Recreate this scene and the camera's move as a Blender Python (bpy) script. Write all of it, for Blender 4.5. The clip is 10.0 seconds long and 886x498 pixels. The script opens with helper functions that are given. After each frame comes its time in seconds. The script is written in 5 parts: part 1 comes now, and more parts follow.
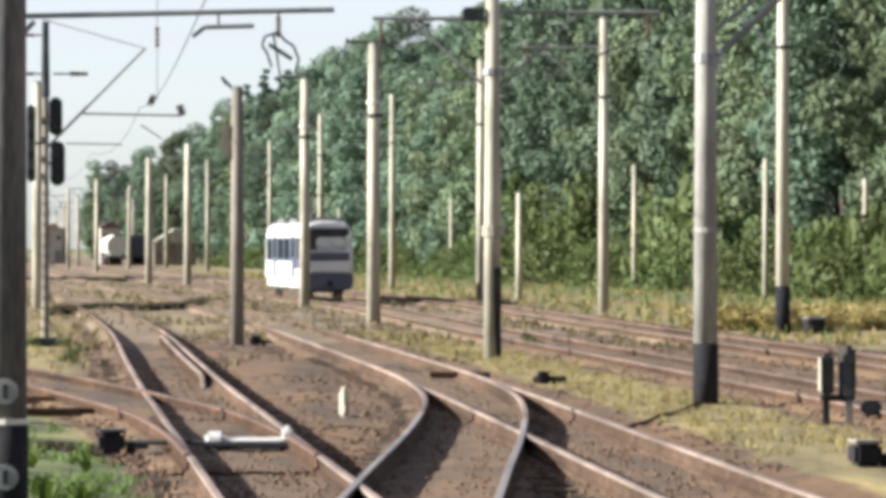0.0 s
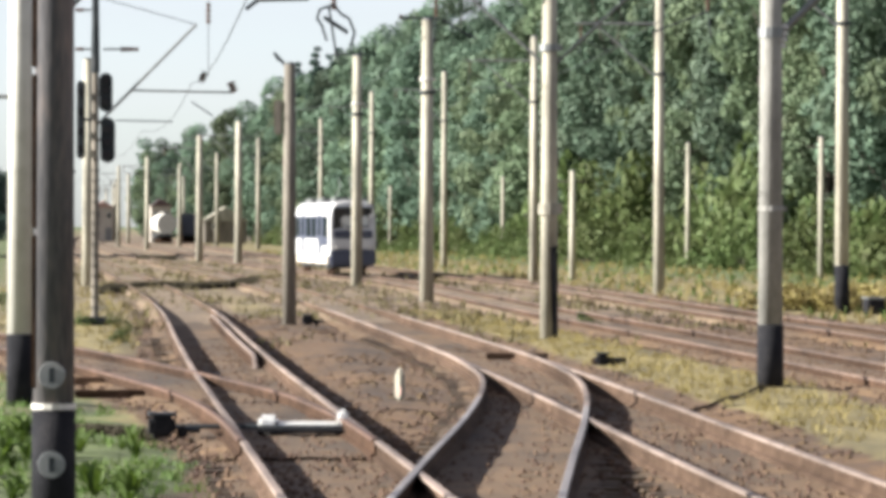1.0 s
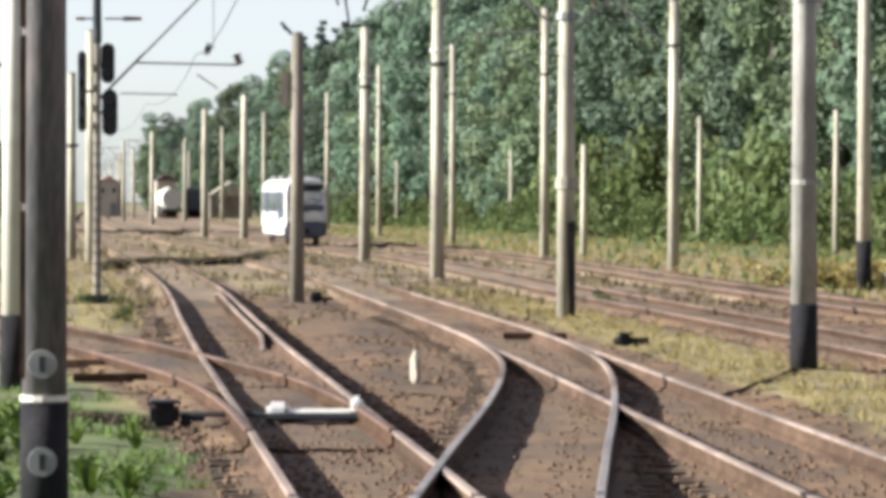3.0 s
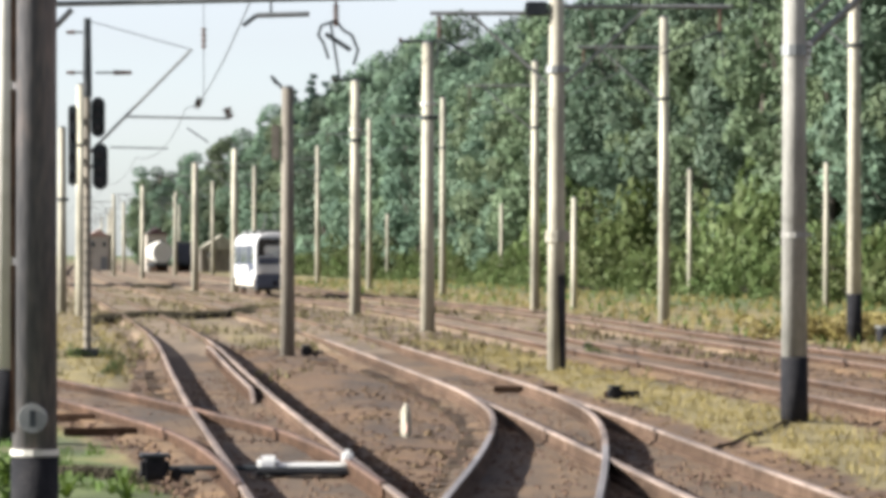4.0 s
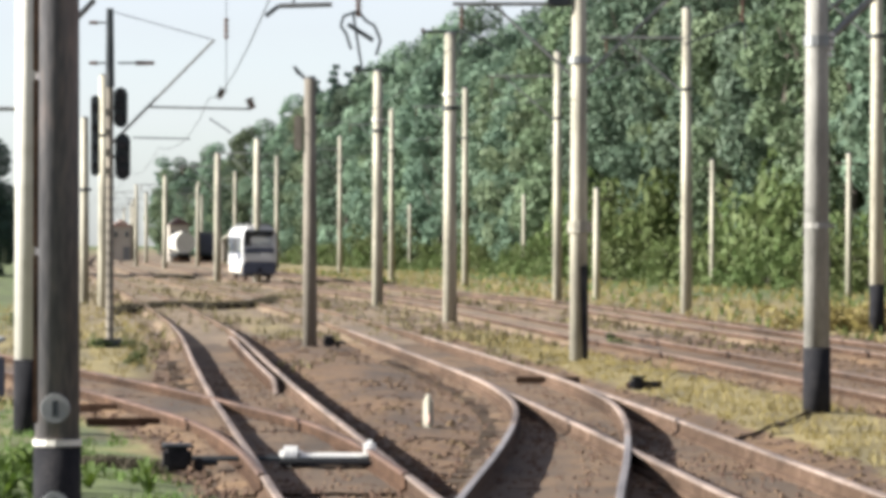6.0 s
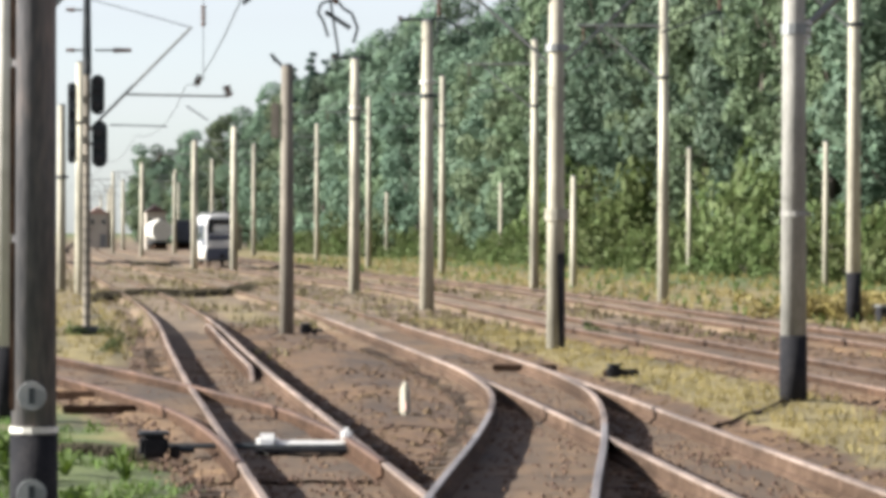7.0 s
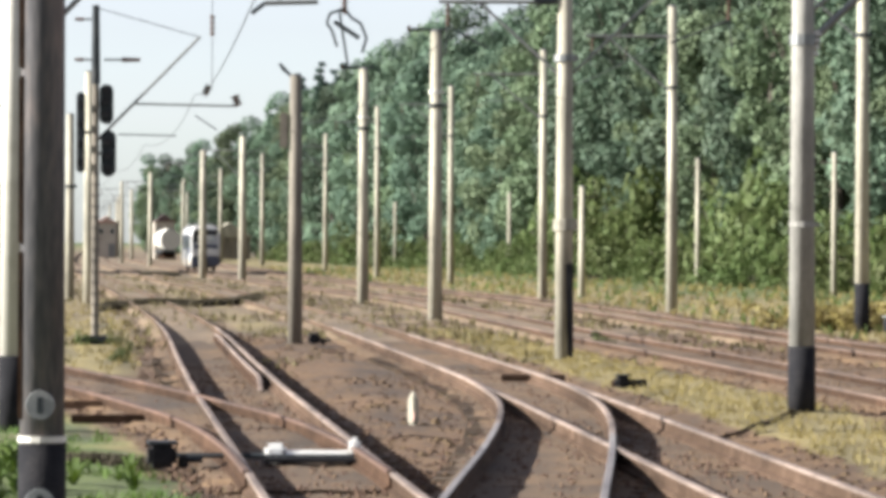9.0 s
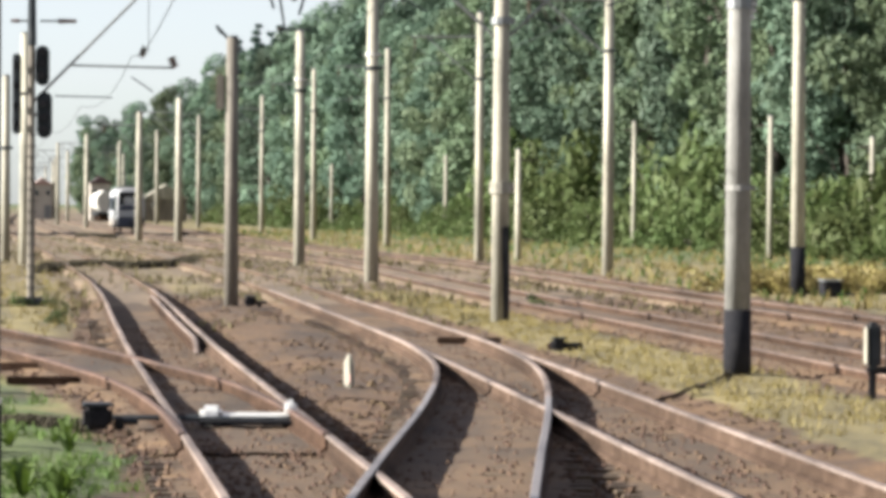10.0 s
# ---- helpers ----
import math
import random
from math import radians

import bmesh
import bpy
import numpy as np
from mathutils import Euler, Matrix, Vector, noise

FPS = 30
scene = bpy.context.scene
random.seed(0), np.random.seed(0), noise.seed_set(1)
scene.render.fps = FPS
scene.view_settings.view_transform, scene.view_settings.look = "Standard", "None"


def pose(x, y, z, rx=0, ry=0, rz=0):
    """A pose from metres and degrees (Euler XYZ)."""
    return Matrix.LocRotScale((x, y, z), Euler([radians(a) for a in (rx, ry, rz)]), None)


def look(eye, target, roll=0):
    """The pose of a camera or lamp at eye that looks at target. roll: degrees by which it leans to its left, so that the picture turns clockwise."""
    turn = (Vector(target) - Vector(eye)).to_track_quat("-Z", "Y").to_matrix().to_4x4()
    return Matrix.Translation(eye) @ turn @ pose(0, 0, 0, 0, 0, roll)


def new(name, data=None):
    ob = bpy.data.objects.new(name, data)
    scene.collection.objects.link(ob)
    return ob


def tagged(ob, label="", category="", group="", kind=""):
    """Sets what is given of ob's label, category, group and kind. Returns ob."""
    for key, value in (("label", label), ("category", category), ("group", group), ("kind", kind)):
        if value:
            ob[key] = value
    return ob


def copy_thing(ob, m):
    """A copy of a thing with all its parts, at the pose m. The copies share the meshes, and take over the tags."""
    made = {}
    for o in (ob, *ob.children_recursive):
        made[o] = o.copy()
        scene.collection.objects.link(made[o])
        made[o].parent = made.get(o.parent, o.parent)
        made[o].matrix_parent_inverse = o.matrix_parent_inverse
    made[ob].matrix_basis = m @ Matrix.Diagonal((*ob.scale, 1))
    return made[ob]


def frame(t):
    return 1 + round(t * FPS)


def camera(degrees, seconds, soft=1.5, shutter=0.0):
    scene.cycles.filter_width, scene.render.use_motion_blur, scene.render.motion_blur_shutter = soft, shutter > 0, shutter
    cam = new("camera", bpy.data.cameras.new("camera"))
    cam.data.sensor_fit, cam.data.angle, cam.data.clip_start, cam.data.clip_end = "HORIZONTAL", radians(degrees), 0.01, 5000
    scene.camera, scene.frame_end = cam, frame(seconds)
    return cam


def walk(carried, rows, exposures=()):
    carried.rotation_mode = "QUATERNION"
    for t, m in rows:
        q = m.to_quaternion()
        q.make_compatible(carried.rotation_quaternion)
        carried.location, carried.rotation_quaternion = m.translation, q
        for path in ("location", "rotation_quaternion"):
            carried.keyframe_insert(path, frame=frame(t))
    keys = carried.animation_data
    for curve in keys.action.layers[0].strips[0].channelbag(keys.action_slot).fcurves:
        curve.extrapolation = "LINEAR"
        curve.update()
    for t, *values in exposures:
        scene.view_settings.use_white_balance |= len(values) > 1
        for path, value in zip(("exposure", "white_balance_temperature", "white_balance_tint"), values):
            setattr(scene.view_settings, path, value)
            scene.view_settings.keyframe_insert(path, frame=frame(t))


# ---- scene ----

# ---------- camera: held by hand, long lens; drawn back at first in place of a zoom ---
cam = camera(12.0, 10.0, soft=4.6)
# seconds, x, y, tilt, turn, roll
PATH = [
    (0.0, 0.25, -4.8, -0.0267, -1.1098, 0.029), (0.1, 0.25, -4.8, -0.0488, -1.1160, 0.064), (0.2, 0.25, -4.8, -0.2112, -0.8904, 0.098), (0.3, 0.25, -4.8, -0.2339, -0.7422, 0.133),
    (0.4, 0.25, -4.8, -0.2255, -0.6867, 0.167), (0.5, 0.25, -4.8, -0.2305, -1.0406, 0.202), (0.6, 0.25, -4.8, -0.3754, -0.9200, 0.189), (0.7, 0.25, -4.8, -0.2398, -1.0924, 0.176),
    (0.8, 0.25, -4.8, -0.2928, -0.6935, 0.163), (0.9, 0.21, -4.1, -0.2858, -0.5996, 0.150), (1.0, 0.15, -3.2, -0.3201, -0.4288, 0.137), (1.1, 0.09, -2.1, -0.3975, -0.4108, 0.094),
    (1.2, 0.04, -1.2, -0.4561, -0.3566, 0.051), (1.3, 0.01, -0.5, -0.3420, -0.3115, 0.009), (1.4, 0.00, -0.1, -0.2429, -0.2739, -0.034), (1.5, 0.00, 0.0, -0.1742, -0.2967, -0.077),
    (1.6, 0.00, 0.0, -0.2608, -0.3591, -0.077), (1.7, 0.00, 0.0, -0.3164, -0.2906, -0.077), (1.8, 0.00, 0.0, -0.4496, -0.2451, -0.077), (1.9, 0.00, 0.0, -0.3501, -0.1309, -0.077),
    (2.0, 0.00, 0.0, -0.2661, -0.1476, -0.077), (2.1, 0.00, 0.0, -0.2165, -0.1774, -0.060), (2.2, 0.00, 0.0, -0.2521, -0.2839, -0.042), (2.3, 0.00, 0.0, -0.1636, -0.3446, -0.025),
    (2.4, 0.00, 0.0, -0.2534, -0.4357, -0.007), (2.5, 0.00, 0.0, -0.2506, -0.2959, 0.010), (2.6, 0.00, 0.0, -0.3500, -0.4015, 0.055), (2.7, 0.00, 0.0, -0.6746, -0.3919, 0.100),
    (3.8, 0.00, 0.0, -0.1896, -0.2565, 0.023), (3.9, 0.00, 0.0, -0.0452, -0.3585, 0.011), (4.0, 0.00, 0.0, 0.0605, -0.4836, 0.000), (4.1, 0.00, 0.0, 0.1284, -0.3410, 0.007),
    (4.2, 0.00, 0.0, 0.2120, -0.2910, 0.015), (4.3, 0.00, 0.0, 0.1327, -0.2406, 0.022), (4.4, 0.00, 0.0, 0.0844, -0.1671, 0.030), (4.5, 0.00, 0.0, -0.0340, -0.0013, 0.037),
    (4.6, 0.00, 0.0, 0.1765, -0.0095, 0.071), (4.7, 0.00, 0.0, 0.1932, -0.0019, 0.105), (4.8, 0.00, 0.0, 0.1787, 0.0365, 0.139), (4.9, 0.00, 0.0, 0.1025, -0.0021, 0.173),
    (5.0, 0.00, 0.0, 0.0885, -0.0561, 0.207), (5.1, 0.00, 0.0, 0.1193, -0.1929, 0.129), (5.2, 0.00, 0.0, -0.0679, -0.1678, 0.050), (6.3, 0.00, 0.0, -0.0693, -0.1991, 0.022),
    (6.4, 0.00, 0.0, -0.1495, -0.2279, 0.017), (6.5, 0.00, 0.0, -0.1444, -0.2184, 0.012), (6.6, 0.00, 0.0, -0.1352, -0.2056, 0.030), (6.7, 0.00, 0.0, -0.2421, -0.2311, 0.049),
    (6.8, 0.00, 0.0, -0.2703, -0.1797, 0.067), (6.9, 0.00, 0.0, -0.2681, -0.3671, 0.086), (7.0, 0.00, 0.0, -0.2350, -0.4930, 0.104), (7.1, 0.00, 0.0, -0.2430, -0.5608, 0.130),
    (7.2, 0.00, 0.0, -0.3216, -0.4438, 0.156), (7.3, 0.00, 0.0, -0.4393, -0.2962, 0.183), (7.4, 0.00, 0.0, -0.4635, -0.2409, 0.209), (7.5, 0.00, 0.0, -0.4579, -0.0085, 0.235),
    (7.6, 0.00, 0.0, -0.4527, -0.1225, 0.230), (7.7, 0.00, 0.0, -0.4401, -0.1826, 0.225), (7.8, 0.00, 0.0, -0.5049, -0.2737, 0.220), (7.9, 0.00, 0.0, -0.4777, -0.1875, 0.215),
    (8.0, 0.00, 0.0, -0.4347, -0.1474, 0.210), (8.1, 0.00, 0.0, -0.4379, -0.2540, 0.222), (8.2, 0.00, 0.0, -0.4412, -0.3376, 0.233), (8.3, 0.00, 0.0, -0.4372, -0.3441, 0.245),
    (8.4, 0.00, 0.0, -0.2865, -0.2578, 0.256), (8.5, 0.00, 0.0, -0.2898, -0.3336, 0.268), (8.6, 0.00, 0.0, -0.3104, -0.1439, 0.255), (8.7, 0.00, 0.0, -0.2675, -0.1619, 0.242),
    (8.8, 0.00, 0.0, -0.2477, -0.2108, 0.230), (8.9, 0.00, 0.0, -0.0960, -0.2749, 0.217), (9.0, 0.00, 0.0, -0.0992, -0.3778, 0.204), (9.1, 0.00, 0.0, -0.1776, -0.4003, 0.217),
    (9.2, 0.00, 0.0, -0.1548, -0.4766, 0.230), (9.3, 0.00, 0.0, -0.1413, -0.2987, 0.242), (9.4, 0.00, 0.0, -0.0884, -0.2363, 0.255), (9.5, 0.00, 0.0, -0.0659, -0.2663, 0.268),
    (9.6, 0.00, 0.0, 0.0193, -0.3349, 0.286), (9.7, 0.00, 0.0, -0.1112, -0.5737, 0.303), (9.8, 0.00, 0.0, -0.1025, -0.7582, 0.321), (9.9, 0.00, 0.0, -0.0930, -1.0277, 0.338),
    (10.0, 0.00, 0.0, -0.6035, -1.2459, 0.356)]
walk(cam, [(t, pose(x, y, 2.57, 90 + tilt, 0, turn) @ pose(0, 0, 0, 0, 0, roll)) for t, x, y, tilt, turn, roll in PATH],
     exposures=[(0.0, 1.87, 6250, 10), (10.0, 1.87, 6250, 10)])

# ---------- light: low sun from the side, hazy bright sky ----------
SUN_EL, SUN_AZ = 22.5, 266.0          # azimuth clockwise from +y
w = bpy.data.worlds.new("sky")
scene.world = w
w.use_nodes = True
nt = w.node_tree
sky = nt.nodes.new("ShaderNodeTexSky")
sky.sky_type, sky.sun_disc = "NISHITA", False
sky.sun_elevation, sky.sun_rotation = radians(SUN_EL), radians(SUN_AZ)
sky.air_density, sky.dust_density, sky.ozone_density = 0.8, 0.6, 2.0
bg = nt.nodes["Background"]
bg.inputs["Strength"].default_value = 0.049
haze = nt.nodes.new("ShaderNodeHueSaturation")      # thin white haze over the whole sky
haze.inputs["Hue"].default_value, haze.inputs["Saturation"].default_value, haze.inputs["Value"].default_value = 0.535, 0.36, 1.14
nt.links.new(sky.outputs[0], haze.inputs["Color"])
nt.links.new(haze.outputs[0], bg.inputs["Color"])
sun = new("sun", bpy.data.lights.new("sun", "SUN"))
sun.data.energy, sun.data.angle, sun.data.color = 5.0, radians(0.6), (1.0, 0.95, 0.87)
a, e = radians(SUN_AZ), radians(SUN_EL)
sun.matrix_world = look((0, 0, 60), (-math.sin(a) * math.cos(e), -math.cos(a) * math.cos(e), 60 - math.sin(e)))


# ---------- materials ----------
def patches(n, l, vec, colour, low, high, long=(0.5, 0.085, 1.0)):
    """Colour made uneven by long, wide worn and stained patches."""
    mp, t, mr, mx = n.new("ShaderNodeMapping"), n.new("ShaderNodeTexNoise"), n.new("ShaderNodeMapRange"), n.new("ShaderNodeMix")
    mp.inputs["Scale"].default_value = long
    t.inputs["Scale"].default_value, t.inputs["Detail"].default_value, t.inputs["Roughness"].default_value = 1.6, 6, 0.65
    l.new(vec, mp.inputs["Vector"])
    l.new(mp.outputs[0], t.inputs["Vector"])
    l.new(t.outputs[0], mr.inputs["Value"])
    mr.inputs["From Min"].default_value, mr.inputs["From Max"].default_value = 0.36, 0.64
    mr.inputs["To Min"].default_value, mr.inputs["To Max"].default_value = low, high
    mx.data_type, mx.blend_type = "RGBA", "MULTIPLY"
    mx.inputs[0].default_value = 1.0
    l.new(colour, mx.inputs[6])
    l.new(mr.outputs[0], mx.inputs[7])
    return mx.outputs[2]


def material(name, cols, scale=4.0, fine=40.0, rough=0.85, metal=0.0, bump=0.3, vary=0.0, island=0.0, translucent=0.0, stretch=(1, 1, 1), worn=0.0, shine=0.5, long=(0.5, 0.085, 1.0)):
    """Two scales of noise between three colours, with relief; vary: by object; island: by piece."""
    m = bpy.data.materials.new(name)
    m.use_nodes = True
    n, l = m.node_tree.nodes, m.node_tree.links
    b = n["Principled BSDF"]
    b.inputs["Roughness"].default_value, b.inputs["Metallic"].default_value = rough, metal
    b.inputs["Specular IOR Level"].default_value = shine
    tc = n.new("ShaderNodeTexCoord")
    mp = n.new("ShaderNodeMapping")
    mp.inputs["Scale"].default_value = stretch
    l.new(tc.outputs["Object"], mp.inputs["Vector"])
    own, far = n.new("ShaderNodeObjectInfo"), n.new("ShaderNodeMath")     # each object takes its own piece of the grain
    far.operation, far.inputs[1].default_value = "MULTIPLY", 37.0
    l.new(own.outputs["Random"], far.inputs[0])
    l.new(far.outputs[0], mp.inputs["Location"])
    big, small = n.new("ShaderNodeTexNoise"), n.new("ShaderNodeTexNoise")
    for t, s, det in ((big, scale, 4), (small, fine, 3)):
        t.inputs["Scale"].default_value, t.inputs["Detail"].default_value = s, det
        l.new(mp.outputs[0], t.inputs["Vector"])
    r = n.new("ShaderNodeValToRGB")
    r.color_ramp.elements[0].color, r.color_ramp.elements[1].color = (*cols[0], 1), (*cols[2], 1)
    r.color_ramp.elements[0].position, r.color_ramp.elements[1].position = 0.3, 0.72
    mid = r.color_ramp.elements.new(0.5)
    mid.color = (*cols[1], 1)
    add = n.new("ShaderNodeMath")
    add.operation = "MULTIPLY_ADD"
    add.inputs[1].default_value = 0.6
    sub = n.new("ShaderNodeMath")
    sub.operation = "MULTIPLY"
    sub.inputs[1].default_value = 0.4
    l.new(small.outputs[0], sub.inputs[0])
    l.new(big.outputs[0], add.inputs[0])
    l.new(sub.outputs[0], add.inputs[2])
    l.new(add.outputs[0], r.inputs[0])
    out = r.outputs[0]
    for amount, source in ((vary, "object"), (island, "island")):
        if amount:
            src = n.new("ShaderNodeObjectInfo").outputs["Random"] if source == "object" else n.new("ShaderNodeNewGeometry").outputs["Random Per Island"]
            hsv, mr, mh = n.new("ShaderNodeHueSaturation"), n.new("ShaderNodeMapRange"), n.new("ShaderNodeMapRange")
            mr.inputs["To Min"].default_value, mr.inputs["To Max"].default_value = 1 - amount, 1 + amount
            mh.inputs["To Min"].default_value, mh.inputs["To Max"].default_value = 0.5 - amount * 0.06, 0.5 + amount * 0.04
            l.new(src, mr.inputs["Value"])
            l.new(src, mh.inputs["Value"])
            l.new(mr.outputs[0], hsv.inputs["Value"])
            l.new(mh.outputs[0], hsv.inputs["Hue"])
            l.new(out, hsv.inputs["Color"])
            out = hsv.outputs[0]
    if worn:
        out = patches(n, l, mp.outputs[0], out, 1 - worn, 1 + worn * 0.75, long)
    l.new(out, b.inputs["Base Color"])
    if bump:
        bp = n.new("ShaderNodeBump")
        bp.inputs["Strength"].default_value, bp.inputs["Distance"].default_value = bump, 0.02
        l.new(add.outputs[0], bp.inputs["Height"])
        l.new(bp.outputs[0], b.inputs["Normal"])
    if translucent:
        tr, mx = n.new("ShaderNodeBsdfTranslucent"), n.new("ShaderNodeMixShader")
        mx.inputs[0].default_value = translucent
        l.new(out, tr.inputs["Color"])
        l.new(b.outputs[0], mx.inputs[1])
        l.new(tr.outputs[0], mx.inputs[2])
        l.new(mx.outputs[0], n["Material Output"].inputs["Surface"])
    return m


